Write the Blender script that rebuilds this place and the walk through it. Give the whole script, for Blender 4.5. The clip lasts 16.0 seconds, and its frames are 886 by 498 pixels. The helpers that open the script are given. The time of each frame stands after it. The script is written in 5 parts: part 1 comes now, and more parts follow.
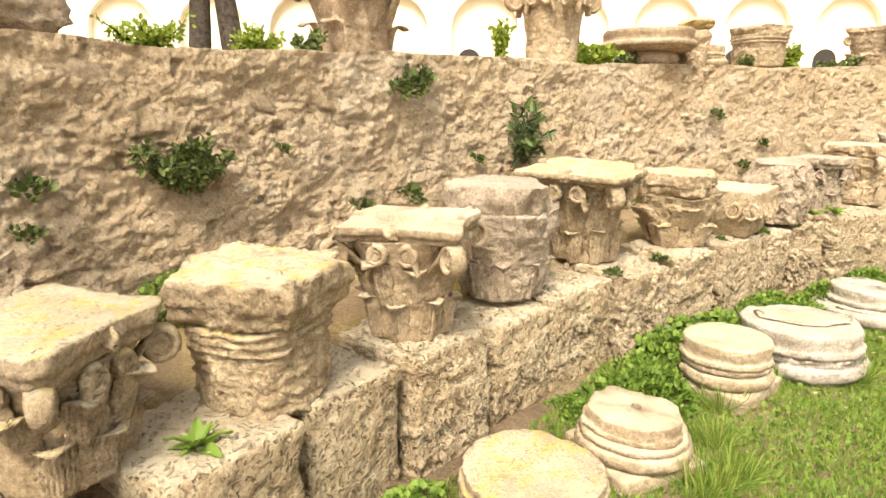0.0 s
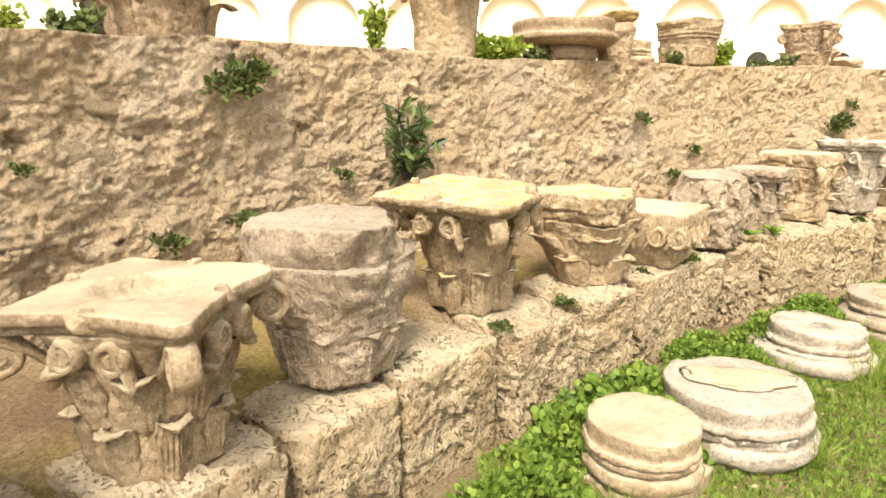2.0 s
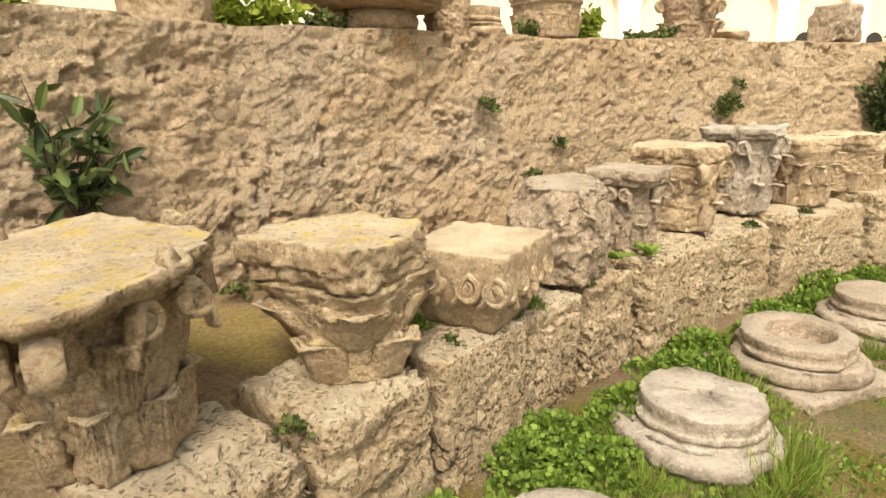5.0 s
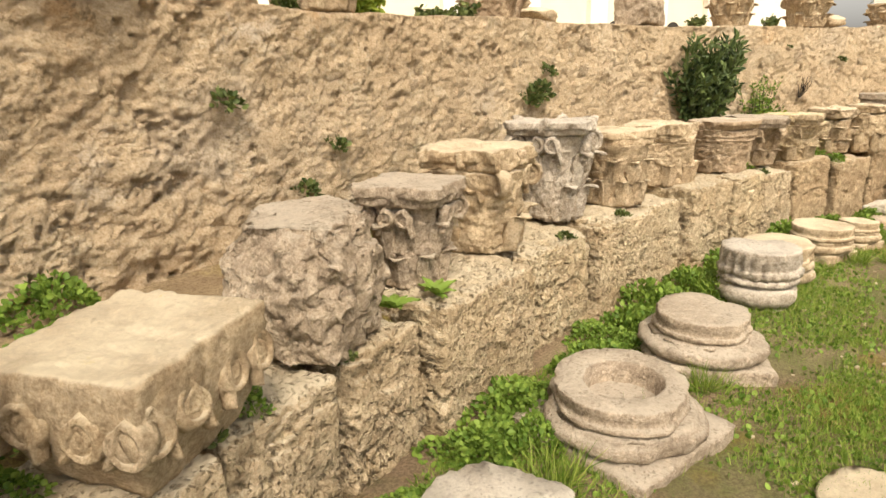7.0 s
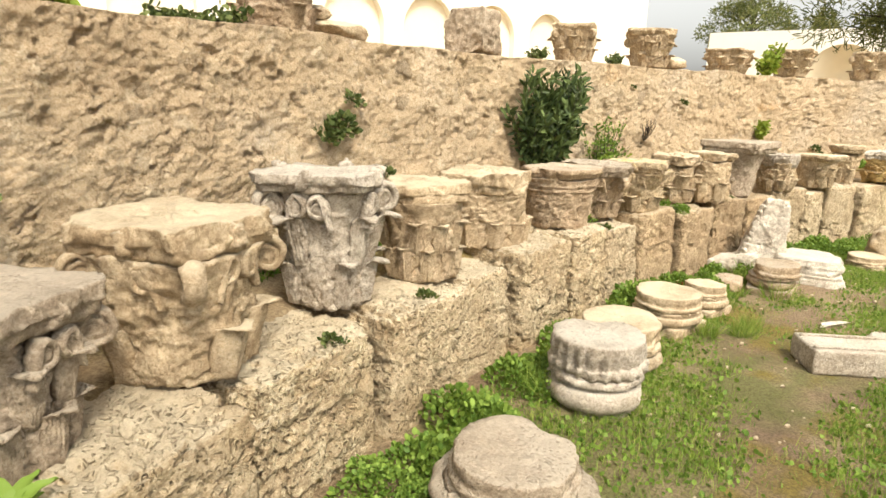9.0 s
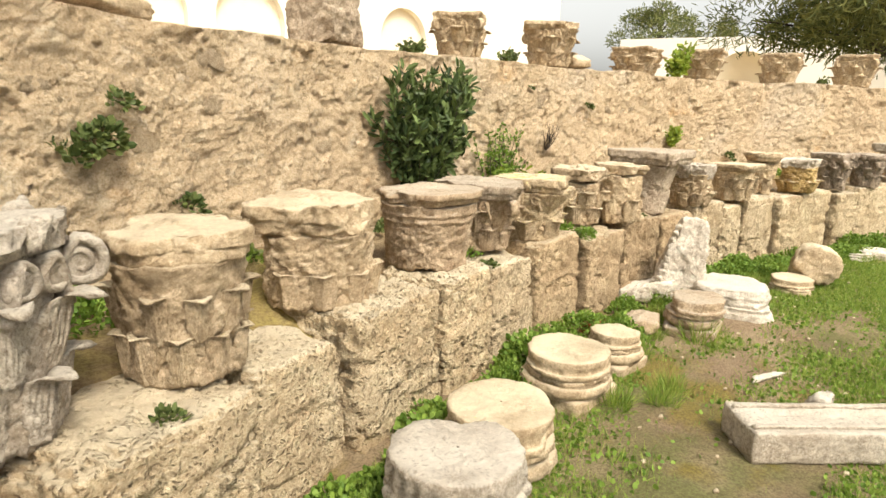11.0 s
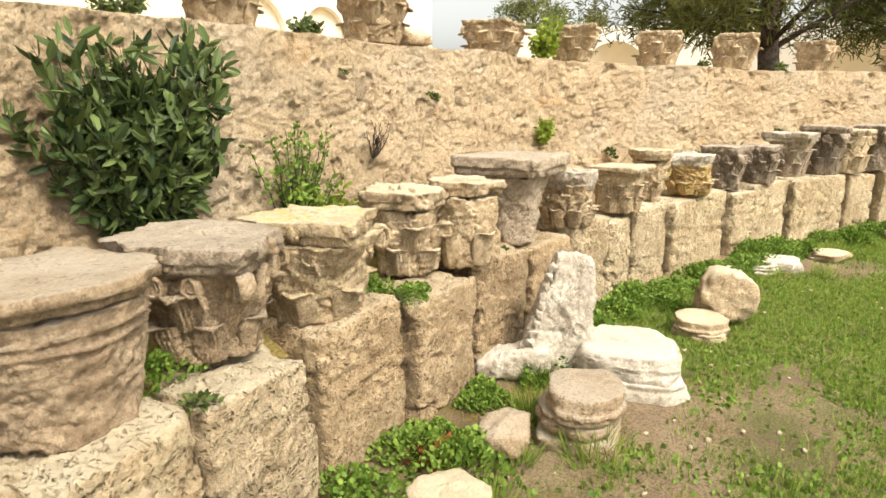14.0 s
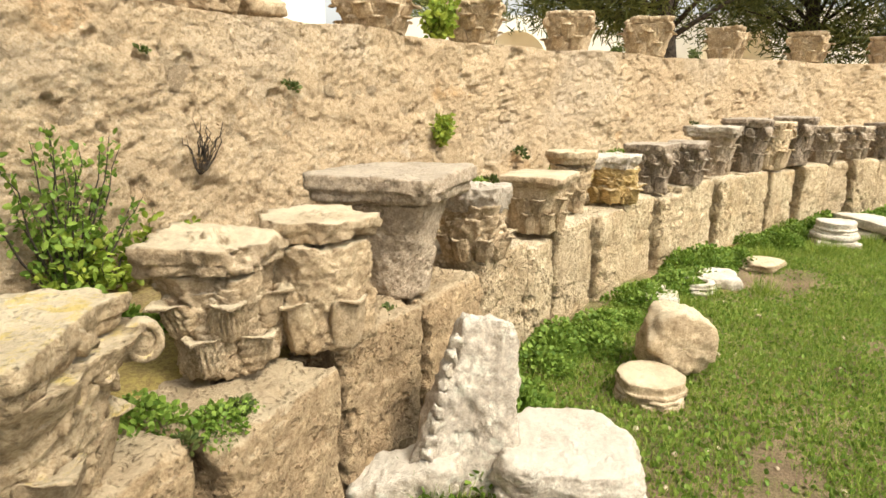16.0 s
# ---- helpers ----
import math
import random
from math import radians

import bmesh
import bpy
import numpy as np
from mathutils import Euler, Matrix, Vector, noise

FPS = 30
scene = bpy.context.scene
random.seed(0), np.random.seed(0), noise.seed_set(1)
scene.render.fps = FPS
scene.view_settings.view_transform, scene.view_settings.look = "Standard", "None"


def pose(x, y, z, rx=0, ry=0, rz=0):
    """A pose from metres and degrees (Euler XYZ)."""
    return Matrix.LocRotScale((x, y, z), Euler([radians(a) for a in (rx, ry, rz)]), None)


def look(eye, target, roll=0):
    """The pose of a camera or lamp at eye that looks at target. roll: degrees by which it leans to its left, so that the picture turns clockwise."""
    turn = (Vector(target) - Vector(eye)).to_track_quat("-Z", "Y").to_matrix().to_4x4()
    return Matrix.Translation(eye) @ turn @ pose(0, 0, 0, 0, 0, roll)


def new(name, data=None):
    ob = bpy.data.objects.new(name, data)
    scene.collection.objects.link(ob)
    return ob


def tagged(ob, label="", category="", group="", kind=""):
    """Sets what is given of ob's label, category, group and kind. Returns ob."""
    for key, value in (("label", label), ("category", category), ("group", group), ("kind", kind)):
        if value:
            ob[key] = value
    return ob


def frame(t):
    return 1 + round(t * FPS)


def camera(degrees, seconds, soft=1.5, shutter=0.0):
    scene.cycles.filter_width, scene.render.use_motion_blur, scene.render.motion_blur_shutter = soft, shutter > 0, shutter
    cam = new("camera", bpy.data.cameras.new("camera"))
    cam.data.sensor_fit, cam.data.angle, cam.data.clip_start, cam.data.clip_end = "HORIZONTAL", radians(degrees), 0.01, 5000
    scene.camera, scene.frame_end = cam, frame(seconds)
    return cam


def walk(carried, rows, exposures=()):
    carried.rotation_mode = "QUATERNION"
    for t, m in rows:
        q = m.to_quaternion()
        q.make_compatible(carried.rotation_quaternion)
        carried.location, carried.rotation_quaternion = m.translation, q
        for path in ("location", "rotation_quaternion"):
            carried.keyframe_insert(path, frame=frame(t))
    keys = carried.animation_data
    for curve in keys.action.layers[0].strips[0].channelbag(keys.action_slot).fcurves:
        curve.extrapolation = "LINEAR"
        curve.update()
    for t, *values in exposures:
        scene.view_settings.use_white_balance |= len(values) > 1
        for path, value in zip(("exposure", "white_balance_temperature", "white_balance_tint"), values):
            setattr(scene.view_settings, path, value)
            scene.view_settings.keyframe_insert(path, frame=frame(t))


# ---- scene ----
cam = camera(72.1, 16.0)
METRES, EYE, TILT, LEAN, TURN = 9.0, 1.46, -13.5, 0.0, 0.0
ROWS = [
    (0.0, 0.0, 0.0, 0.0, 0.0, 0.0, -0.0),
    (0.5, 0.0107, 0.0277, 0.0071, -3.23, 0.39, -0.84),
    (1.0, 0.0227, 0.0515, 0.0129, -4.77, -0.67, 1.22),
    (1.5, 0.0424, 0.0738, 0.0187, -2.84, 1.03, -0.71),
    (2.0, 0.0573, 0.0937, 0.0237, -4.57, 0.03, 0.92),
    (2.5, 0.0687, 0.1197, 0.0301, -8.14, -0.03, 2.04),
    (3.0, 0.0813, 0.1405, 0.0348, -11.1, -1.22, 4.0),
    (3.5, 0.1018, 0.163, 0.0394, -10.45, -1.05, 3.24),
    (6.0, 0.1989, 0.259, 0.0636, -15.72, -2.15, 4.34),
    (6.5, 0.2188, 0.2822, 0.0698, -20.61, -2.58, 4.67),
    (7.0, 0.2428, 0.3006, 0.0723, -25.87, -4.01, 7.18),
    (7.5, 0.2744, 0.316, 0.0768, -28.14, -2.5, 5.94),
    (8.0, 0.3024, 0.3309, 0.0802, -32.33, -3.11, 7.8),
    (8.5, 0.3308, 0.3505, 0.0874, -35.07, -3.28, 7.34),
    (11.0, 0.4789, 0.4275, 0.1044, -44.3, -3.51, 8.0),
    (11.5, 0.5094, 0.4352, 0.1076, -44.24, -3.35, 7.97),
    (12.0, 0.5391, 0.4488, 0.1106, -48.12, -4.21, 8.02),
    (12.5, 0.5683, 0.4612, 0.1126, -51.63, -5.34, 9.16),
    (13.0, 0.6023, 0.4708, 0.1139, -50.09, -4.65, 7.84),
    (13.5, 0.6328, 0.4833, 0.1153, -51.38, -6.17, 9.04),
    (14.0, 0.6641, 0.4999, 0.1206, -54.44, -5.57, 10.93),
    (14.5, 0.6969, 0.5124, 0.1216, -56.55, -6.85, 11.6),
    (15.0, 0.7269, 0.5204, 0.1263, -56.64, -5.31, 9.32),
    (15.5, 0.7543, 0.5354, 0.129, -58.78, -6.99, 11.15),
    (16.0, 0.7829, 0.5496, 0.1337, -63.34, -8.21, 12.11),
]
walk(cam, [(t, pose(0, 0, EYE, TILT, LEAN, TURN) @ pose(METRES * x, METRES * y, METRES * z, 90 + pitch, roll, yaw)) for t, x, y, z, yaw, pitch, roll in ROWS],
     [(0, 1.05, 7000, 8), (3.5, 0.85, 7150, 9), (6, 0.45, 7300, 10), (7, 0.55, 7200, 10), (8.5, 0.75, 6800, 7), (11, 0.75, 6800, 7), (12.5, 0.85, 6750, 6), (16, 0.78, 6900, 6)])

# ---- light ----
world = bpy.data.worlds.new("sky")
world.use_nodes = True
scene.world = world
wn = world.node_tree
sky = wn.nodes.new("ShaderNodeTexSky")
sky.sky_type = "NISHITA"
sky.sun_disc = False
sky.sun_elevation, sky.sun_rotation = radians(53), radians(194)
sky.dust_density = 4.0
soften = wn.nodes.new("ShaderNodeHueSaturation")
soften.inputs["Saturation"].default_value = 0.1
wn.links.new(sky.outputs[0], soften.inputs["Color"])
wn.links.new(soften.outputs[0], wn.nodes["Background"].inputs[0])
wn.nodes["Background"].inputs[1].default_value = 0.15
sun = new("sun", bpy.data.lights.new("sun", "SUN"))
sun.data.energy, sun.data.angle, sun.data.color = 2.4, radians(16), (1.0, 0.90, 0.77)
sun.matrix_world = look((8 - 6, -20, 33), (8, 4, 0))

# ---- materials ----


def nodes_of(name, rough=0.9):
    m = bpy.data.materials.new(name)
    m.use_nodes = True
    t = m.node_tree
    b = t.nodes["Principled BSDF"]
    b.inputs["Roughness"].default_value = rough
    b.inputs["Specular IOR Level"].default_value = 0.25
    return m, t, b


def coords(t):
    """Local coordinates, shifted at random from object to object."""
    tc, info = t.nodes.new("ShaderNodeTexCoord"), t.nodes.new("ShaderNodeObjectInfo")
    mul = t.nodes.new("ShaderNodeMath")
    mul.operation = "MULTIPLY"
    mul.inputs[1].default_value = 37.0
    add = t.nodes.new("ShaderNodeVectorMath")
    t.links.new(info.outputs["Random"], mul.inputs[0])
    t.links.new(tc.outputs["Object"], add.inputs[0])
    t.links.new(mul.outputs[0], add.inputs[1])
    return add.outputs[0], info.outputs["Random"]


def tex(t, vec, scale, detail=6, rough=0.6, kind="ShaderNodeTexNoise"):
    n = t.nodes.new(kind)
    n.inputs["Scale"].default_value = scale
    if kind == "ShaderNodeTexNoise":
        n.inputs["Detail"].default_value, n.inputs["Roughness"].default_value = detail, rough
    t.links.new(vec, n.inputs["Vector"])
    return n.outputs[0]


def ramp(t, fac, stops):
    r = t.nodes.new("ShaderNodeValToRGB")
    while len(r.color_ramp.elements) < len(stops):
        r.color_ramp.elements.new(0.5)
    for e, (p, c) in zip(r.color_ramp.elements, stops):
        e.position, e.color = p, (*c, 1) if len(c) == 3 else c
    t.links.new(fac, r.inputs[0])
    return r.outputs[0]


def mix(t, fac, a, b, mode="MIX"):
    m = t.nodes.new("ShaderNodeMix")
    m.data_type, m.blend_type = "RGBA", mode
    for s, v in ((0, fac), (6, a), (7, b)):
        if isinstance(v, (int, float)):
            m.inputs[s].default_value = v
        elif isinstance(v, tuple):
            m.inputs[s].default_value = (*v, 1)
        else:
            t.links.new(v, m.inputs[s])
    return m.outputs[2]


def calc(t, op, a, b):
    m = t.nodes.new("ShaderNodeMath")
    m.operation = op
    m.use_clamp = op == "MULTIPLY"
    for s, v in ((0, a), (1, b)):
        if isinstance(v, (int, float)):
            m.inputs[s].default_value = v
        else:
            t.links.new(v, m.inputs[s])
    return m.outputs[0]


def bump(t, b, height, dist, strength=1.0, under=None):
    n = t.nodes.new("ShaderNodeBump")
    n.inputs["Distance"].default_value, n.inputs["Strength"].default_value = dist, strength
    t.links.new(height, n.inputs["Height"])
    if under:
        t.links.new(under, n.inputs["Normal"])
    t.links.new(n.outputs[0], b.inputs["Normal"])
    return n.outputs[0]


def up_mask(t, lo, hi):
    """How far the surface faces up: where lichen settles and dusty tops are painted brighter."""
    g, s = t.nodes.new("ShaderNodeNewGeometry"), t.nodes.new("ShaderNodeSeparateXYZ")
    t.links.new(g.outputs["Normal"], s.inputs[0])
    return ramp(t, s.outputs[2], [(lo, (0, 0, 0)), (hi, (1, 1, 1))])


def stone(name, light, dark, stain=(0.16, 0.12, 0.08), grain=1.0, pits=0.0, lichen=None, lichen_amount=0.5, dust_highlight=None):
    m, t, b = nodes_of(name, 0.92)
    v, rnd = coords(t)
    big, fine = tex(t, v, 3.2 * grain, 5), tex(t, v, 26 * grain, 8, 0.7)
    c = ramp(t, big, [(0.33, dark), (0.64, light)])
    c = mix(t, ramp(t, fine, [(0.38, (0, 0, 0)), (0.6, (1, 1, 1))]), mix(t, 0.5, c, stain), c)
    speck = ramp(t, tex(t, v, 95, 5, 0.8), [(0.36, (0, 0, 0)), (0.5, (0.55, 0.55, 0.55)), (0.66, (1, 1, 1))])
    c = mix(t, 0.45, c, speck, "SOFT_LIGHT")
    spots = ramp(t, tex(t, v, 15, 11, 0.72), [(0.565, (0, 0, 0)), (0.60, (1, 1, 1))])
    c = mix(t, calc(t, "MULTIPLY", spots, 0.45), c, tuple(min(0.86, x * 1.28) for x in light))
    nicks = ramp(t, tex(t, v, 21, 11, 0.75), [(0.36, (1, 1, 1)), (0.395, (0, 0, 0))])
    c = mix(t, calc(t, "MULTIPLY", nicks, 0.45), c, stain)
    soot = ramp(t, tex(t, v, 7 * grain, 9, 0.75), [(0.5, (0, 0, 0)), (0.72, (1, 1, 1))])
    c = mix(t, calc(t, "MULTIPLY", soot, 0.55), c, stain)
    c = mix(t, 0.35, c, ramp(t, rnd, [(0.0, (0.42, 0.42, 0.42)), (1.0, (0.62, 0.6, 0.56))]), "OVERLAY")
    if dust_highlight:
        # dusty upward faces, brightened so the colour carries the highlight on tops
        c = mix(t, calc(t, "MULTIPLY", calc(t, "MULTIPLY", up_mask(t, 0.5, 0.88), ramp(t, big, [(0.3, (0.35, 0.35, 0.35)), (0.62, (1, 1, 1))])), 0.75), c, dust_highlight)
    if lichen:
        patch = ramp(t, tex(t, v, 11, 10, 0.75), [(0.64 - 0.16 * lichen_amount, (0, 0, 0)), (0.74 - 0.14 * lichen_amount, (1, 1, 1))])
        c = mix(t, calc(t, "MULTIPLY", calc(t, "MULTIPLY", patch, up_mask(t, 0.45, 0.85)), 0.75), c, lichen)
    t.links.new(c, b.inputs["Base Color"])
    n = bump(t, b, tex(t, v, 24, 12, 0.74), 0.030, 1.0)
    if pits:
        p = t.nodes.new("ShaderNodeTexVoronoi")
        p.inputs["Scale"].default_value = 46
        warp = t.nodes.new("ShaderNodeVectorMath")
        nz = t.nodes.new("ShaderNodeTexNoise")
        nz.inputs["Scale"].default_value = 14
        sc = t.nodes.new("ShaderNodeVectorMath")
        sc.operation = "SCALE"
        sc.inputs["Scale"].default_value = 0.09
        t.links.new(v, nz.inputs["Vector"])
        t.links.new(nz.outputs[1], sc.inputs[0])
        t.links.new(v, warp.inputs[0])
        t.links.new(sc.outputs[0], warp.inputs[1])
        t.links.new(warp.outputs[0], p.inputs["Vector"])
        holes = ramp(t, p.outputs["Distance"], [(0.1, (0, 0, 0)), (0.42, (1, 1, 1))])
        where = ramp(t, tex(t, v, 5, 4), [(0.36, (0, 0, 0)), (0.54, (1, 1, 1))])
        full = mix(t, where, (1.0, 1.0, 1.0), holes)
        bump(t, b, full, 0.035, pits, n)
        # hollows of the pits coloured darker too, shade added on top of the bump
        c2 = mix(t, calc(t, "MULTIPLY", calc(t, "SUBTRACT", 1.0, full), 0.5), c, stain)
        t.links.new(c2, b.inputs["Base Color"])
    return m


YELLOW = (0.72, 0.55, 0.15)
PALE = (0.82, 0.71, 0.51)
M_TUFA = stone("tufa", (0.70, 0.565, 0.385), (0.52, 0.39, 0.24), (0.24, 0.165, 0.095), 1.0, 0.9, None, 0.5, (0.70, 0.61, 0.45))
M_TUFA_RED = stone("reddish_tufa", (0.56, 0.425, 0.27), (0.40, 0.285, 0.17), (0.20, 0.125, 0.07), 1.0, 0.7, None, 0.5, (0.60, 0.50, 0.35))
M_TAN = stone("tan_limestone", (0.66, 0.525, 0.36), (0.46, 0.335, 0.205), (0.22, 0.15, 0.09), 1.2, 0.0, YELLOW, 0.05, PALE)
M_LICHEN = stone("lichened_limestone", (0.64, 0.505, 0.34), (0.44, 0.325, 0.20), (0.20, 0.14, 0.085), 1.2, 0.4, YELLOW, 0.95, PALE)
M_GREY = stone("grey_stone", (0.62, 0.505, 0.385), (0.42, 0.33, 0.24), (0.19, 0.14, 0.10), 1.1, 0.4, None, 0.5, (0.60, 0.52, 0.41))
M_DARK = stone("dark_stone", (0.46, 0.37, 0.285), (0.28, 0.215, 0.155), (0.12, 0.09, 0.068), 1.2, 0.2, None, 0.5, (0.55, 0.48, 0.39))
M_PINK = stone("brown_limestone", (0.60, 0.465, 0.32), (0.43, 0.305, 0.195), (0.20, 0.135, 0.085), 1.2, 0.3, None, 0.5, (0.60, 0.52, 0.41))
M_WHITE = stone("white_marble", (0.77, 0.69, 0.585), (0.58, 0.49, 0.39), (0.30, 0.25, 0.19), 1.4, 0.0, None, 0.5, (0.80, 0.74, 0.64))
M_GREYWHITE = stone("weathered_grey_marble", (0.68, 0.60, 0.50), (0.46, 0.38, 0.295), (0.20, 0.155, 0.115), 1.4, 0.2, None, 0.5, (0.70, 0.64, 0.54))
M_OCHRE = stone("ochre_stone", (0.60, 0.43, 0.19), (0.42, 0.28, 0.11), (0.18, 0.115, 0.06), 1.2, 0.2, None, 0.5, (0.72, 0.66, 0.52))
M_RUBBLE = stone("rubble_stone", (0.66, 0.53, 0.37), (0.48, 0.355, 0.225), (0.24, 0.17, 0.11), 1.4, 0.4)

# mortared rubble: warm lime mortar with grey, ochre and pale patches
M_WALL, t, b = nodes_of("rubble_mortar", 0.95)
v, rnd = coords(t)
c = ramp(t, tex(t, v, 1.1, 6), [(0.3, (0.56, 0.415, 0.265)), (0.5, (0.62, 0.47, 0.305)), (0.7, (0.66, 0.52, 0.355))])
c = mix(t, ramp(t, tex(t, v, 0.55, 5), [(0.53, (0, 0, 0)), (0.66, (0.6, 0.6, 0.6))]), c, (0.56, 0.45, 0.335))
c = mix(t, ramp(t, tex(t, v, 2.3, 7, 0.65), [(0.60, (0, 0, 0)), (0.70, (0.8, 0.8, 0.8))]), c, (0.64, 0.54, 0.42))
c = mix(t, ramp(t, tex(t, v, 1.7, 5, 0.6), [(0.64, (0, 0, 0)), (0.76, (0.8, 0.8, 0.8))]), c, (0.62, 0.36, 0.16))
c = mix(t, ramp(t, tex(t, v, 9, 9, 0.75), [(0.385, (0.85, 0.85, 0.85)), (0.42, (0, 0, 0))]), c, (0.34, 0.24, 0.14))
c = mix(t, ramp(t, tex(t, v, 7, 11, 0.7), [(0.57, (0, 0, 0)), (0.60, (0.5, 0.5, 0.5))]), c, (0.74, 0.61, 0.43))
c = mix(t, 0.5, c, ramp(t, tex(t, v, 80, 5, 0.8), [(0.36, (0, 0, 0)), (0.5, (0.55, 0.55, 0.55)), (0.66, (1, 1, 1))]), "SOFT_LIGHT")
t.links.new(c, b.inputs["Base Color"])
n = bump(t, b, tex(t, v, 22, 12, 0.76), 0.034, 1.0)
for scale, depth in ((4.0, 0.022), (9.0, 0.013)):
    layers = ramp(t, tex(t, v, scale, 9, 0.62), [(0.36, (0, 0, 0)), (0.375, (0.25, 0.25, 0.25)), (0.455, (0.3, 0.3, 0.3)), (0.47, (0.55, 0.55, 0.55)), (0.55, (0.6, 0.6, 0.6)), (0.565, (0.95, 0.95, 0.95)), (0.66, (1, 1, 1))])
    n = bump(t, b, layers, depth, 0.9, n)
bump(t, b, tex(t, v, 75, 6, 0.75), 0.008, 1.0, n)

# earth with moss, needles and thin grass
M_EARTH, t, b = nodes_of("mossy_earth", 0.95)
v, rnd = coords(t)
c = ramp(t, tex(t, v, 2.0, 8, 0.65), [(0.38, (0.32, 0.22, 0.13)), (0.5, (0.47, 0.345, 0.20)), (0.62, (0.57, 0.44, 0.27))])
c = mix(t, ramp(t, tex(t, v, 1.1, 6, 0.6), [(0.48, (0, 0, 0)), (0.6, (0.85, 0.85, 0.85))]), c, (0.50, 0.40, 0.12))
c = mix(t, ramp(t, tex(t, v, 60, 6, 0.8), [(0.42, (0.55, 0.55, 0.55)), (0.56, (0, 0, 0))]), c, (0.15, 0.085, 0.05))
t.links.new(c, b.inputs["Base Color"])
bump(t, b, tex(t, v, 45, 8, 0.8), 0.03, 1.0)

M_GROUND, t, b = nodes_of("grassy_ground", 0.95)
v, rnd = coords(t)
c = ramp(t, tex(t, v, 1.6, 8, 0.65), [(0.36, (0.26, 0.175, 0.115)), (0.5, (0.40, 0.285, 0.18)), (0.64, (0.50, 0.385, 0.235))])
c = mix(t, ramp(t, tex(t, v, 0.9, 6, 0.6), [(0.50, (0, 0, 0)), (0.62, (0.75, 0.75, 0.75))]), c, (0.17, 0.20, 0.05))
c = mix(t, ramp(t, tex(t, v, 1.5, 6, 0.6), [(0.55, (0, 0, 0)), (0.64, (0.8, 0.8, 0.8))]), c, (0.30, 0.23, 0.045))
c = mix(t, ramp(t, tex(t, v, 70, 6, 0.8), [(0.42, (0.6, 0.6, 0.6)), (0.56, (0, 0, 0))]), c, (0.1, 0.075, 0.04))
t.links.new(c, b.inputs["Base Color"])
bump(t, b, tex(t, v, 40, 8, 0.8), 0.03, 1.0)


def leafy(name, a, c2, trans=0.25, rough=0.55):
    m, t, b = nodes_of(name, rough)
    g = t.nodes.new("ShaderNodeNewGeometry")
    col = ramp(t, g.outputs["Random Per Island"], [(0.0, a), (1.0, c2)])
    t.links.new(col, b.inputs["Base Color"])
    d = t.nodes.new("ShaderNodeBsdfTranslucent")
    t.links.new(col, d.inputs["Color"])
    mx = t.nodes.new("ShaderNodeMixShader")
    mx.inputs[0].default_value = trans
    t.links.new(b.outputs[0], mx.inputs[1])
    t.links.new(d.outputs[0], mx.inputs[2])
    t.links.new(mx.outputs[0], t.nodes["Material Output"].inputs["Surface"])
    return m


M_GRASS = leafy("grass_blade", (0.10, 0.20, 0.025), (0.40, 0.46, 0.10), 0.35)
M_CLOVER = leafy("clover_leaf", (0.09, 0.17, 0.025), (0.27, 0.38, 0.07), 0.3)
M_LAUREL = leafy("laurel_leaf", (0.028, 0.05, 0.018), (0.15, 0.20, 0.065), 0.15, 0.4)
M_IVY = leafy("wall_plant_leaf", (0.055, 0.085, 0.025), (0.17, 0.20, 0.06), 0.25)
M_YOUNG = leafy("young_leaf", (0.17, 0.26, 0.03), (0.36, 0.42, 0.07), 0.35)
M_PINE = leafy("pine_needle", (0.07, 0.095, 0.03), (0.24, 0.25, 0.08), 0.2)
M_DRY = leafy("dry_stalk", (0.22, 0.13, 0.06), (0.38, 0.28, 0.14), 0.1)
M_REDLEAF = leafy("red_leaf", (0.20, 0.04, 0.015), (0.30, 0.09, 0.03), 0.2)

M_BARK, t, b = nodes_of("bark", 0.95)
v, rnd = coords(t)
t.links.new(ramp(t, tex(t, v, 9, 8, 0.7), [(0.35, (0.03, 0.024, 0.02)), (0.65, (0.12, 0.095, 0.075))]), b.inputs["Base Color"])
bump(t, b, tex(t, v, 18, 8, 0.7), 0.04, 1.0)


def paint(name, col, wear=0.06):
    m, t, b = nodes_of(name, 0.85)
    v, rnd = coords(t)
    t.links.new(mix(t, ramp(t, tex(t, v, 0.8, 8, 0.65), [(0.45, (0, 0, 0)), (0.75, (1, 1, 1))]), col, tuple(x * (1 - wear) for x in col)), b.inputs["Base Color"])
    bump(t, b, tex(t, v, 8, 8, 0.7), 0.01, 0.5)
    return m


M_WHITEWASH = paint("whitewash", (0.86, 0.83, 0.76))
M_CREAM = paint("cream_plaster", (0.84, 0.76, 0.60))
M_SHADE = paint("painted_opening_shade", (0.05, 0.045, 0.04))
M_PLASTIC = paint("turquoise_plastic", (0.12, 0.50, 0.52))
M_RUST = paint("orange_sign_paint", (0.60, 0.20, 0.07))

# ---- geometry helpers ----
CX, CY, RAD = 8.73, -5.31, 11.53     # centre and radius of the ledge's face
WALL_OFF, WALL_TOP = 1.30, 1.90


def polar(deg, off, z=0.0):
    a = radians(deg)
    return Vector((CX + (RAD + off) * math.sin(a), CY + (RAD + off) * math.cos(a), z))


def wall_z(deg):
    """The height of the rubble wall's top."""
    low = np.minimum(deg, 0.0)
    return WALL_TOP + 0.0024 * low - 0.00002 * low * low + 0.0006 * np.maximum(deg, 0.0)


def ledge_z(deg):
    return 0.62 + 0.0024 * deg


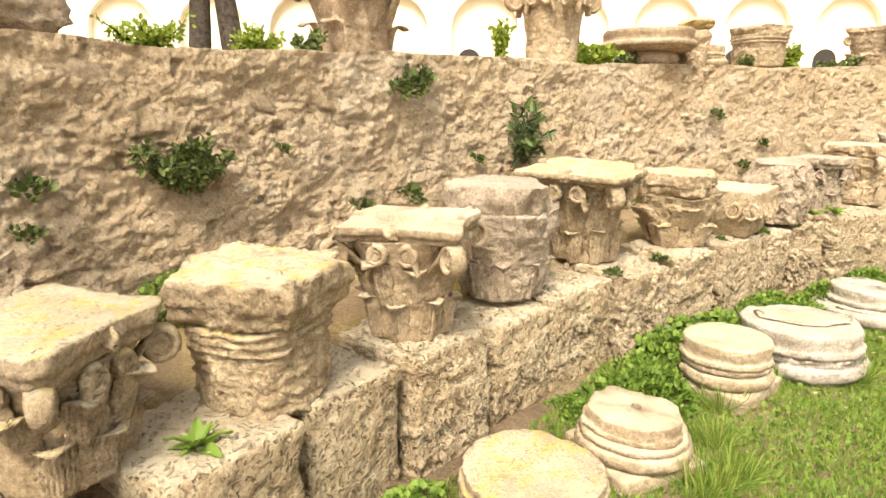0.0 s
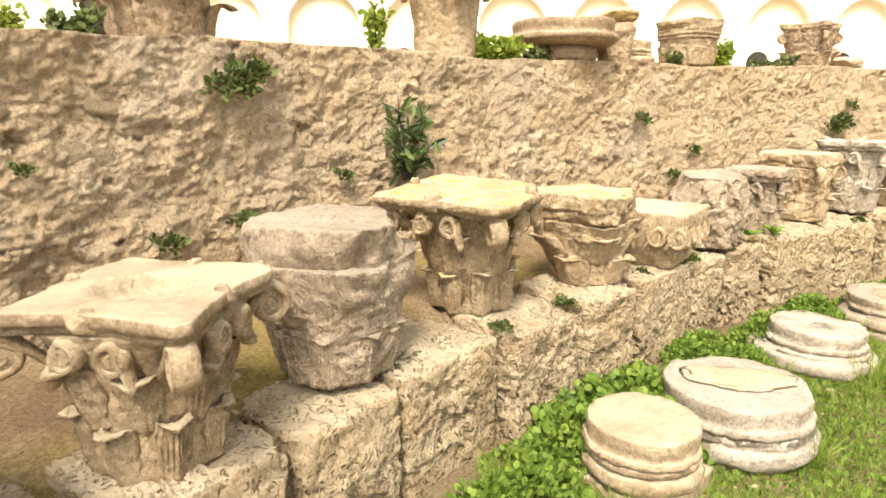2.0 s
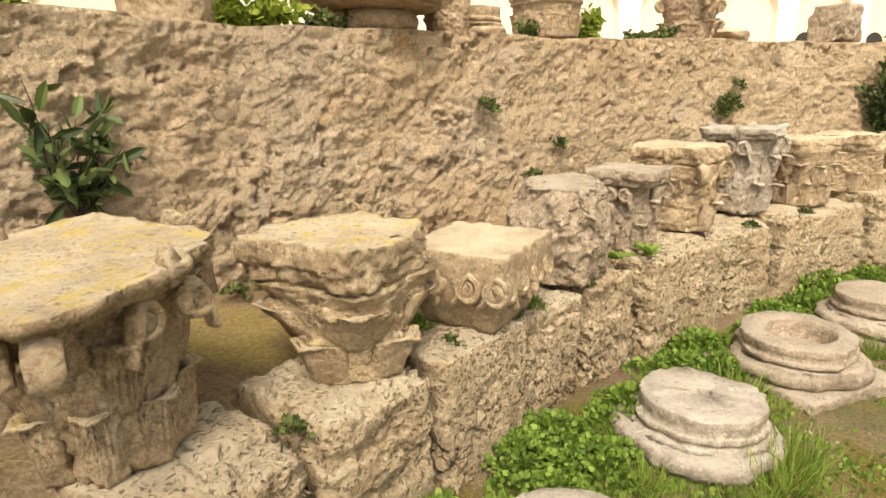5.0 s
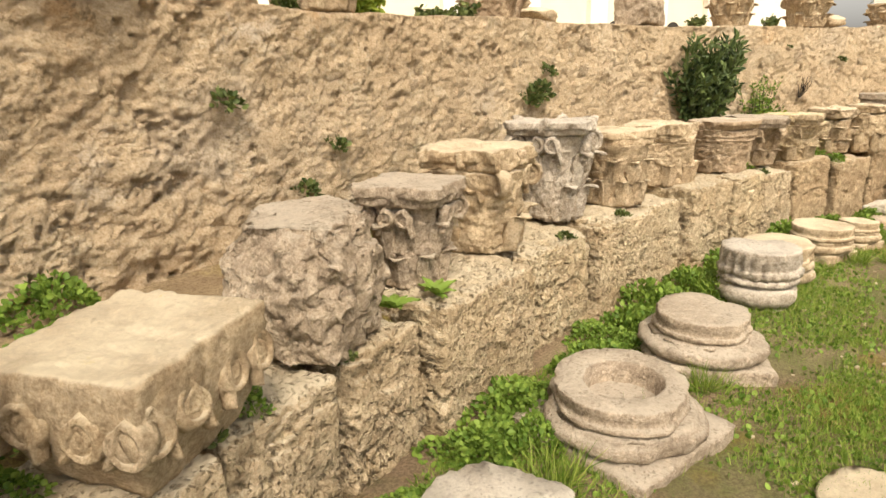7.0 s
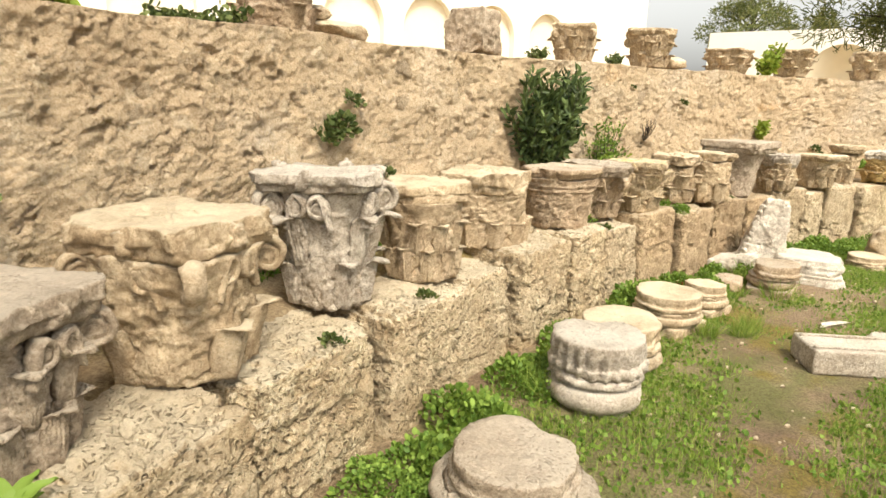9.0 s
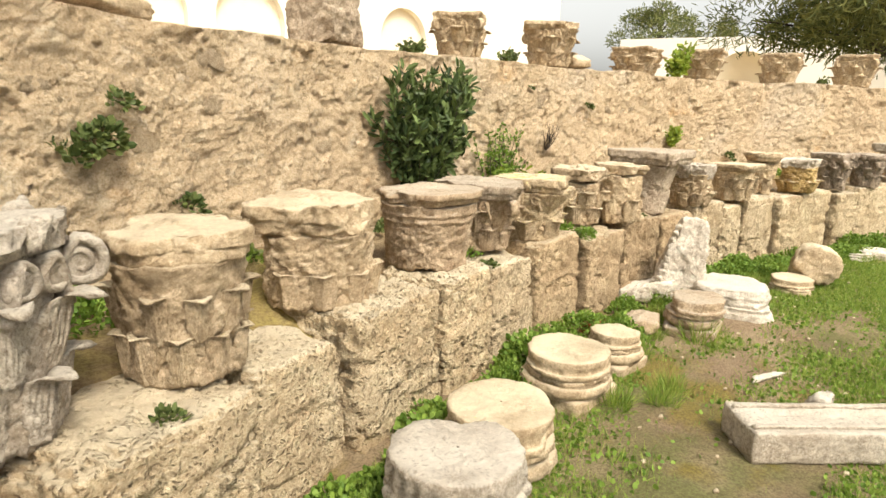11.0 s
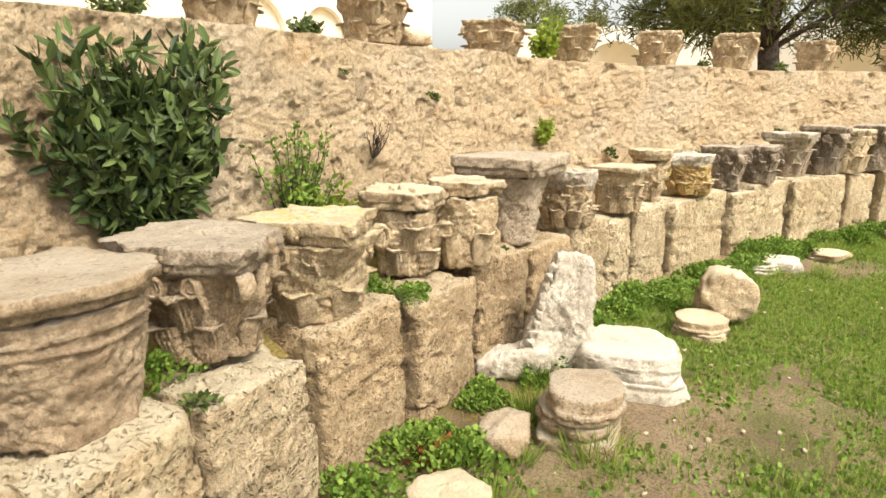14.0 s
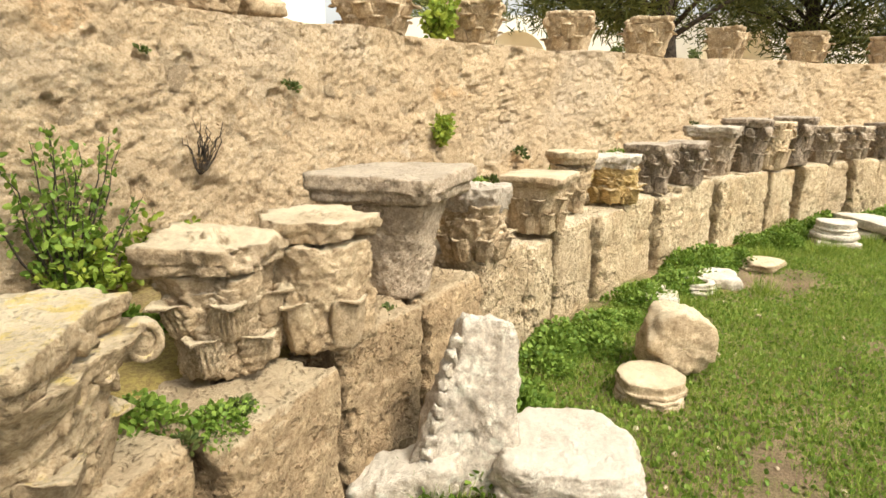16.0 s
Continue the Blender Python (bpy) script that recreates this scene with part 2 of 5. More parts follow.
def hash3(ix, iy, iz, seed):
    h = (ix * 374761393 + iy * 668265263 + iz * 2147483647 + seed * 974634541) & 0xFFFFFFFF
    h = ((h ^ (h >> 13)) * 1274126177) & 0xFFFFFFFF
    return ((h ^ (h >> 16)) & 0xFFFF) / 32767.5 - 1.0


def vnoise(P, seed=0):
    i = np.floor(P).astype(np.int64)
    f = P - i
    f = f * f * f * (f * (f * 6 - 15) + 10)
    out = np.zeros(len(P))
    for dx in (0, 1):
        wx = f[:, 0] if dx else 1 - f[:, 0]
        for dy in (0, 1):
            wy = f[:, 1] if dy else 1 - f[:, 1]
            for dz in (0, 1):
                wz = f[:, 2] if dz else 1 - f[:, 2]
                out += wx * wy * wz * hash3(i[:, 0] + dx, i[:, 1] + dy, i[:, 2] + dz, seed)
    return out


def fbm(P, freq, octaves=4, seed=0, gain=0.5):
    out, a, q = np.zeros(len(P)), 1.0, np.asarray(P, float) * freq + 17.3 * (seed % 91)
    for k in range(octaves):
        out += a * vnoise(q, seed + k)
        a *= gain
        q = q * 2.03 + 5.1
    return out


def worley(U, V, seed, stretch=1.0):
    """Nearest and second-nearest cell distance, and the nearest cell's random values."""
    U = np.asarray(U) / stretch
    iu, iv = np.floor(U).astype(np.int64), np.floor(V).astype(np.int64)
    f1, f2 = np.full(len(U), 9.0), np.full(len(U), 9.0)
    cid = np.zeros((len(U), 2))
    for du in (-1, 0, 1):
        for dv in (-1, 0, 1):
            a, c = iu + du, iv + dv
            pu = a + 0.5 + 0.45 * hash3(a, c, a * 0, seed)
            pv = c + 0.5 + 0.45 * hash3(a, c, a * 0 + 1, seed)
            d = np.hypot(U - pu, V - pv)
            near = d < f1
            f2 = np.where(near, f1, np.minimum(f2, d))
            cid[near, 0], cid[near, 1] = hash3(a, c, a * 0 + 2, seed)[near], hash3(a, c, a * 0 + 3, seed)[near]
            f1 = np.where(near, d, f1)
    return f1, f2, cid


def mesh_of(name, V, F, mat, smooth=True):
    me = bpy.data.meshes.new(name)
    me.from_pydata([tuple(p) for p in np.asarray(V, float).tolist()], [], F if isinstance(F, list) else F.tolist())
    me.materials.append(mat)
    if smooth:
        me.polygons.foreach_set("use_smooth", [True] * len(me.polygons))
    me.update()
    return me


def put(name, V, F, mat, parent=None, label="", smooth=True, at=None):
    ob = new(name, mesh_of(name, V, F, mat, smooth))
    if parent:
        ob.parent = parent
    if at is not None:
        ob.matrix_basis = at
    if label:
        ob["label"] = label
    return ob


def thing(name, m, label, category, group="", kind=""):
    e = new(name)
    e.empty_display_size = 0.1
    e.matrix_basis = m
    return tagged(e, label, category, group, kind)


def grid_faces(nu, nv, wrap=False, base=0):
    """Quads over nv rows of nu points."""
    cols = nu if wrap else nu - 1
    j, i = np.meshgrid(np.arange(nv - 1), np.arange(cols), indexing="ij")
    i2 = (i + 1) % nu
    return (np.stack([j * nu + i, j * nu + i2, (j + 1) * nu + i2, (j + 1) * nu + i], -1).reshape(-1, 4) + base)


def joined(pieces):
    Vs, Fs, k = [], [], 0
    for V, F in pieces:
        Vs.append(np.asarray(V, float))
        Fs += [[i + k for i in f] for f in (F if isinstance(F, list) else F.tolist())]
        k += len(V)
    return np.concatenate(Vs), Fs


def rings(outline, levels, close=6):
    """Stack scaled copies of an outline: levels of (scale, z); closed below and above with inner rings."""
    out = np.asarray(outline)
    low = [(levels[0][0] * k / close, levels[0][1]) for k in range(close)]
    high = [(levels[-1][0] * k / close, levels[-1][1]) for k in range(close - 1, -1, -1)]
    rows = [np.c_[out * max(s, 0.004), np.full(len(out), z)] for s, z in low[1:] + list(levels) + high]
    return np.concatenate(rows), grid_faces(len(out), len(rows), True)


def circle(n, r=1.0):
    a = np.linspace(0, 2 * np.pi, n, endpoint=False)
    return np.c_[np.cos(a), np.sin(a)] * r


def square(n, half, sag=0.0, cut=0.0):
    """A square's outline with sides that bow inwards and blunted corners."""
    pts = []
    for k in range(4):
        a = k * np.pi / 2
        for s in np.linspace(-1, 1, n, endpoint=False):
            x, y = half - sag * np.cos(s * np.pi / 2), s * half
            over = x + abs(y) - (2 * half - cut)
            if over > 0:
                x, y = x - over / 2, y - math.copysign(over / 2, y)
            pts.append((x * math.cos(a) - y * math.sin(a), x * math.sin(a) + y * math.cos(a)))
    return np.array(pts)


def wear(V, amp, freq, seed, chips=0.0):
    """Weathering: lumps, plus chips broken out of edges."""
    V = np.asarray(V, float)
    mid = V.mean(0)
    d = V - mid
    size = np.linalg.norm(d, axis=1, keepdims=True) + 1e-6
    n = d / size
    D = np.stack([fbm(V, freq, 4, seed + k) for k in (0, 7, 13)], 1)
    ridge = 0.5 - np.abs(fbm(V, freq * 2.6, 4, seed + 41, 0.65))
    out = V + D * amp * np.array((1, 1, 0.7)) + n * ((fbm(V, freq * 2.3, 3, seed + 21) + 1.1 * ridge + 0.7 * fbm(V, freq * 7, 2, seed + 51)) * amp)[:, None]
    if chips:
        far = (size[:, 0] / size.max()) ** 3
        cut = np.clip(fbm(V, freq * 0.45, 3, seed + 33) - 0.05, 0, 1) * far
        out -= n * (cut * chips)[:, None]
    return out


def lathe(profile, n=56, amp=0.006, freq=9, seed=0, chips=0.0):
    """A turned stone with a weathered skin; profile of (radius, z) from bottom to top."""
    V, F = rings(circle(n), profile)
    return wear(V, amp, freq, seed, chips), F


def dense(profile, step=0.02):
    out = [profile[0]]
    for (r0, z0), (r1, z1) in zip(profile, profile[1:]):
        k = max(1, int(math.hypot(r1 - r0, z1 - z0) / step))
        out += [(r0 + (r1 - r0) * i / k, z0 + (z1 - z0) * i / k) for i in range(1, k + 1)]
    return out


def box_pts(sx, sy, sz, n=(8, 8, 8), rnd=0.02):
    """A box of many quads, from 0 upward, with rounded edges."""
    V, F, k = [], [], 0
    for ax in range(3):
        for side in (-1, 1):
            a, c = (ax + 1) % 3, (ax + 2) % 3
            u, w = np.meshgrid(np.linspace(-1, 1, n[a] + 1), np.linspace(-1, 1, n[c] + 1))
            P = np.zeros((u.size, 3))
            P[:, ax], P[:, a], P[:, c] = side, u.ravel(), w.ravel()
            V.append(P)
            f = grid_faces(n[a] + 1, n[c] + 1, False, k)
            F.append(f if side > 0 else f[:, ::-1])
            k += u.size
    V, F = np.concatenate(V), np.concatenate(F)
    h = np.array((sx, sy, sz)) / 2
    P = V * h
    core = np.clip(P, -(h - rnd), h - rnd)
    d = P - core
    L = np.linalg.norm(d, axis=1, keepdims=True)
    P = np.where(L > 1e-9, core + d / np.maximum(L, 1e-9) * np.minimum(L, rnd), P)
    key = np.round(V * 4096).astype(np.int64)
    _, first, inv = np.unique(key, axis=0, return_index=True, return_inverse=True)
    return P[first] + (0, 0, sz / 2), inv.ravel()[F]


def rock(sx, sy, sz, seed, amp=0.2, n=18):
    """A broken lump: a sphere pushed towards a box, with facets knocked off."""
    a, p = np.linspace(0, 2 * np.pi, n * 2, endpoint=False), np.linspace(-np.pi / 2, np.pi / 2, n)
    A, Pp = np.meshgrid(a, p)
    D = np.stack([np.cos(Pp) * np.cos(A), np.cos(Pp) * np.sin(A), np.sin(Pp)], -1).reshape(-1, 3)
    D = D / (np.abs(D) ** 4).sum(1, keepdims=True) ** 0.25
    rng = np.random.RandomState(seed)
    for _ in range(9):
        nrm = rng.normal(size=3)
        nrm /= np.linalg.norm(nrm)
        lim = rng.uniform(0.75, 1.05)
        s = D @ nrm
        D = D - nrm * np.clip(s - lim, 0, None)[:, None]
    D = D * (1 + amp * fbm(D, 1.6, 5, seed, 0.55))[:, None]
    D = D * (1 + amp * (0.55 * (0.5 - np.abs(fbm(D, 3.4, 4, seed + 9, 0.6))) + 0.22 * fbm(D, 9, 3, seed + 4, 0.6)))[:, None]
    V = D * (np.array((sx, sy, sz)) / 2)
    V[:, 2] = np.maximum(V[:, 2], -sz * 0.46)
    return V - (0, 0, V[:, 2].min()), grid_faces(n * 2, n, True)


def tube(path, radii, n=7, flat=1.0):
    path = np.asarray(path, float)
    tan = np.gradient(path, axis=0)
    tan /= np.linalg.norm(tan, axis=1, keepdims=True) + 1e-9
    ref = np.array((0.31, 0.93, 0.17))
    s = np.cross(tan, ref)
    s /= np.linalg.norm(s, axis=1, keepdims=True) + 1e-9
    u = np.cross(s, tan)
    V = []
    for p, r, sv, uv in zip(path, radii, s, u):
        for k in range(n):
            a = 2 * np.pi * k / n
            V.append(p + r * (math.cos(a) * sv + flat * math.sin(a) * uv))
    F = grid_faces(n, len(path), True).tolist()
    F.append(list(range(n))[::-1])
    F.append(list(range((len(path) - 1) * n, len(path) * n)))
    return np.array(V), F


# ---- kinds of stones ----


def acanthus(width, height, lean, curl, ribs, seed):
    """A carved leaf standing on its lower edge, facing +x, its tip rolled outwards and down."""
    nu, nv = (25, 22) if ribs > 2 else (15, 16)
    u, v = np.meshgrid(np.linspace(-1, 1, nu), np.linspace(0, 1, nv))
    u, v = u.ravel(), v.ravel()
    turn = np.clip((v - 0.70) / 0.30, 0, 1)
    body = np.clip(v / 0.70, 0, 1)
    saw = np.abs((v * 5.5) % 1 - 0.5) * 2
    half = width / 2 * (0.74 + 0.26 * np.sin(body * 2.2)) * np.sqrt(np.clip(1 - (turn / 1.06) ** 3, 0.02, 1))
    if ribs > 2:
        half = half * (1 - 0.16 * saw * (v > 0.08) * (v < 0.9))
    a = turn * 2.5
    rc = curl * 0.70
    x = 0.018 + lean * body + rc * (1 - np.cos(a)) + 0.20 * width * body ** 1.5 - 0.26 * width * u ** 2
    z = (height - rc) * body + rc * np.sin(a)
    groove = np.abs(np.sin(np.pi * (ribs + 0.5) * u * (0.75 + 0.25 * body))) ** 0.7 if ribs > 2 else 0.35 * np.abs(u)
    deep = (0.12 if ribs > 2 else 0.05) * width * np.clip(v * 5, 0.2, 1) * (1 - 0.5 * turn)
    x += deep * groove + 0.09 * width * np.exp(-(u / 0.13) ** 2) * (1 - 0.6 * turn)
    front = np.c_[x, u * half, z]
    back = front - np.c_[np.full(len(u), 0.24 * width) * (1 - 0.45 * turn), 0 * u, 0.05 * width * turn]
    F1 = grid_faces(nu, nv)
    F2 = grid_faces(nu, nv, False, len(u))[:, ::-1]
    edge = [k for k in range(nu)] + [k * nu + nu - 1 for k in range(1, nv)] + [(nv - 1) * nu + k for k in range(nu - 2, -1, -1)] + [k * nu for k in range(nv - 2, 0, -1)]
    F = F1.tolist() + F2.tolist()
    for p, q in zip(edge, edge[1:] + edge[:1]):
        F.append([q, p, p + len(u), q + len(u)])
    V = np.concatenate([front, back])
    return V + np.stack([fbm(V, 16, 4, seed + k, 0.6) for k in range(3)], 1) * 0.0045, F


def spiral(size, thick, foot, seed):
    """A volute in the x-z plane: a broad band that rises from foot and rolls up under the abacus corner."""
    pts, rad = [], []
    for k in range(10):
        s = k / 10
        pts.append((foot[0] * (1 - s), 0, foot[1] * (1 - s) + size * s * (0.4 + 0.6 * s)))
        rad.append(thick * (0.8 + 0.3 * s))
    for k in range(30):
        a = np.pi * 0.5 - k / 29 * np.pi * 3.6
        r = size * (1 - 0.86 * k / 29)
        pts.append((r * math.cos(a) + size * 0.15, 0, r * math.sin(a)))
        rad.append(thick * (1.1 - 0.45 * k / 29))
    V, F = tube(pts, rad, 8, 1.0)
    V = V * (1, 2.3, 1)
    web = rock(size * 1.75, thick * 3.0, size * 1.75, seed + 3, 0.05, 9)
    V, F = joined([(V, F), (web[0] + (size * 0.12, 0, -size * 0.88), web[1])])
    return V + np.stack([fbm(V, 18, 3, seed + k) for k in range(3)], 1) * 0.004, F


def fracture(V, seed, cuts, low=0.74, high=0.97):
    """Knock corners off along slanting, rough break planes."""
    rg = np.random.RandomState(seed)
    V = np.array(V, float)
    mid = (V.max(0) + V.min(0)) / 2
    for k in range(cuts):
        az = rg.uniform(0, 2 * np.pi)
        n = np.array((math.cos(az), math.sin(az), rg.uniform(-0.5, 0.8)))
        n /= np.linalg.norm(n)
        q = (V - mid) @ n
        over = np.clip(q - q.max() * rg.uniform(low, high) + 0.012 * fbm(V, 9, 4, seed + k, 0.65), 0, None)
        V -= n * over[:, None]
    return V


def squared(n, corner):
    """Directions round a circle and how far a rounded square reaches along each."""
    a = np.linspace(0, 2 * np.pi, n, endpoint=False)
    c, q = np.abs(np.cos(a)), np.abs(np.sin(a))
    return a, (c ** corner + q ** corner) ** (-1 / corner)


def bell_body(rb, rt, zs, box, leaves, rows, carve, amp, chips, seed, bands=0, n=132, lev=54, power=2.2):
    """The bell: round below, growing square towards the abacus, with worn leaf tips standing out of it."""
    a, reach = squared(n, 5.0)
    out, zl = [], np.linspace(0, 1, lev)
    for q in zl:
        r = rb * (0.95 + 0.05 * min(1, q / 0.04)) + (rt - rb) * q ** power
        ring = r * (1 + box * q ** 2.0 * (reach - 1))
        ring = ring - box * 0.10 * rt * q ** 3 * np.cos(a * 4) ** 2 * (np.cos(a * 4) > 0)
        for row in range(max(rows, 1 if carve else 0)):
            z0, z1 = 0.02 + 0.36 * row, 0.44 + 0.36 * row
            v = (q - z0) / (z1 - z0)
            if 0 < v < 1.12:
                lip = v ** 1.4 if v < 0.88 else max(0.0, (1.12 - v) / 0.24) * 0.85
                ph = (a * leaves / (2 * np.pi) + 0.5 * row + 0.5) % 1 - 0.5
                ring = ring + carve * lip * np.exp(-(np.abs(ph) / (0.40 - 0.13 * v)) ** 4)
        for k in range(bands):
            ring = ring + 0.013 * math.exp(-((q - 0.76 - 0.1 * k) / 0.024) ** 2)
        out.append(np.c_[ring * np.cos(a), ring * np.sin(a), np.full(n, zs * q)])
    caps = [np.c_[out[0][:, :2] * k, out[0][:, 2]] for k in (0.02, 0.5)]
    tops = [np.c_[out[-1][:, :2] * k, out[-1][:, 2]] for k in (0.5, 0.02)]
    V = np.concatenate(caps + out + tops)
    return wear(V, amp, 8, seed, chips), grid_faces(n, lev + 4, True)


def capital(name, at, wb, wt, h, mat, label, seed, slab=0.16, sag=0.06, leaves=8, rows=2, volutes=True, amp=0.008, chips=0.05,
            ribs=3, round_top=False, tip=(0, 0), group="", hollow=False, slab_mat=None, curl=0.032, bands=0, flare=1.0, carve=None, cuts=3, box=None, power=2.2):
    """A column capital: bell, abacus, rows of leaves, corner volutes. wb, wt: width below and of the abacus side."""
    e = thing(name, at @ pose(0, 0, 0, tip[0], tip[1], 0), label, "capital", group)
    rb, zs = wb / 2 * (0.88 if ribs > 2 and rows else 1.0), h * (1 - slab)
    rt = wt / 2 * (0.93 if round_top else 0.80 if ribs > 2 else 0.90) * flare
    box = (0.0 if round_top else 0.45 if volutes and ribs > 2 else 0.85) if box is None else box
    carve = (0.0 if rows == 0 or ribs > 2 else 0.026) if carve is None else carve
    power = max(power, 3.0) if ribs > 2 and rows > 1 else power
    put("bell", *bell_body(rb, rt, zs, box, leaves, rows, carve, amp * 0.8, chips * 0.5, seed, bands, power=power), mat, e)
    half = wt / 2
    outline = circle(96, half) if round_top else square(32, half, sag * wt, 0.20 * half)
    th = h * slab
    lev = dense([(0.86, 0), (0.93, th * 0.12), (0.94, th * 0.38), (0.955, th * 0.42), (1.0, th * 0.50), (1.0, th * 0.92), (0.985, th)], 0.012)
    V, F = rings(outline, lev, 12)
    if hollow:
        r = np.hypot(V[:, 0], V[:, 1])
        V[:, 2] -= np.where((V[:, 2] > th * 0.9) & (r < half * 0.42), 0.05 * np.clip((half * 0.42 - r) / 0.03, 0, 1), 0)
    V = wear(fracture(V, seed + 9, cuts), amp * 0.8, 7, seed + 3, chips * 1.2)
    put("abacus", V + (0, 0, zs - 0.004), F, slab_mat or mat, e)

    def radius(z):
        q = min(max(z / zs, 0), 1)
        return rb + (rt - rb) * q ** power
    rng = random.Random(seed)
    for row in range(rows):
        hl = zs * (0.44 if rows > 1 else 0.5)
        z0 = 0.008 + row * hl * 0.80
        wl = 2 * math.pi * radius(z0 + hl * 0.4) / leaves * (0.80 if ribs > 2 else 0.72)
        me = mesh_of("leaf", *acanthus(wl, hl, radius(z0 + hl * 0.75) - radius(z0) + carve * 0.5, curl * (1.25 + 0.4 * row), ribs + (1 if ribs > 2 else 0), seed + row), mat)
        for k in range(leaves):
            if rng.random() < chips * 1.6:
                continue
            o = new("leaf", me)
            o.parent = e
            o.matrix_basis = pose(0, 0, z0, 0, 0, 360 / leaves * (k + 0.5 * row)) @ pose(radius(z0) * 0.985, 0, 0) @ Matrix.Diagonal((1 - 0.3 * rng.random(), 1, 1 - 0.14 * rng.random(), 1))
    if volutes:
        size = h * 0.115
        far = half * 1.22
        me = mesh_of("volute", *spiral(size, size * 0.24, (-far * 0.42, -h * 0.20), seed), mat)
        for k in range(4):
            if rng.random() < chips * 2:
                continue
            o = new("volute", me)
            o.parent = e
            o.matrix_basis = pose(0, 0, zs - size * 1.0, 0, 0, 45 + 90 * k) @ pose(far - size * 0.9, 0, 0)
        sm = mesh_of("helix", *spiral(size * 0.72, size * 0.2, (-size * 0.6, -h * 0.16), seed + 1), mat)
        boss = mesh_of("flower", *rock(size * 1.1, size * 0.9, size * 1.2, seed + 5, 0.3, 12), mat)
        for k in range(4):
            for s in (-1, 1):
                o = new("helix", sm)
                o.parent = e
                o.matrix_basis = pose(0, 0, zs - size * 0.95, 0, 0, 90 * k) @ pose(half * 0.84 - sag * wt * 0.5, s * half * 0.24, 0, 0, 0, -90 * s)
            o = new("flower", boss)
            o.parent = e
            o.matrix_basis = pose(0, 0, zs + th * 0.1, 0, 0, 90 * k) @ pose(half * 0.93 - sag * wt, 0, 0, 0, 0, 0)
    return e


def drum_capital(name, at, wb, wt, h, mat, label, seed, amp=0.02, chips=0.1, rows=1, leaves=9, tip=(0, 0), group="", slab_mat=None):
    """A worn capital whose carving has gone: a lumpy bell that runs straight into a thick broken slab."""
    e = thing(name, at @ pose(0, 0, 0, tip[0], tip[1], 0), label, "capital", group)
    rb, rt, zs = wb / 2, wt / 2, h * 0.76
    put("bell", *bell_body(rb * 0.92, rt * 0.93, zs, 0.95, leaves, rows + 1, 0.022, amp * 0.8, chips, seed, power=0.9), mat, e)
    a, reach = squared(112, 4.0)
    out = np.c_[np.cos(a), np.sin(a)] * (reach * rt * 0.90)[:, None]
    V, F = rings(out, dense([(0.86, -h * 0.06), (0.97, 0.01), (1.0, h * 0.1), (1.0, h * 0.22), (0.97, h * 0.25)], 0.015), 12)
    put("abacus", wear(fracture(V, seed + 2, 4, 0.84), amp * 0.8, 6, seed + 5, chips) + (0, 0, zs - 0.02), F, slab_mat or mat, e)
    for row in range(rows):
        hl = zs * 0.42
        me = mesh_of("leaf", *acanthus(2 * math.pi * rb / leaves * 0.8, hl, 0.012, 0.025, 4, seed + row), mat)
        for k in range(leaves):
            o = new("leaf", me)
            o.parent = e
            o.matrix_basis = pose(0, 0, 0.01 + row * hl * 0.8, 0, 0, 360 / leaves * (k + 0.5 * row)) @ pose(rb * 0.90, 0, 0)
    return e


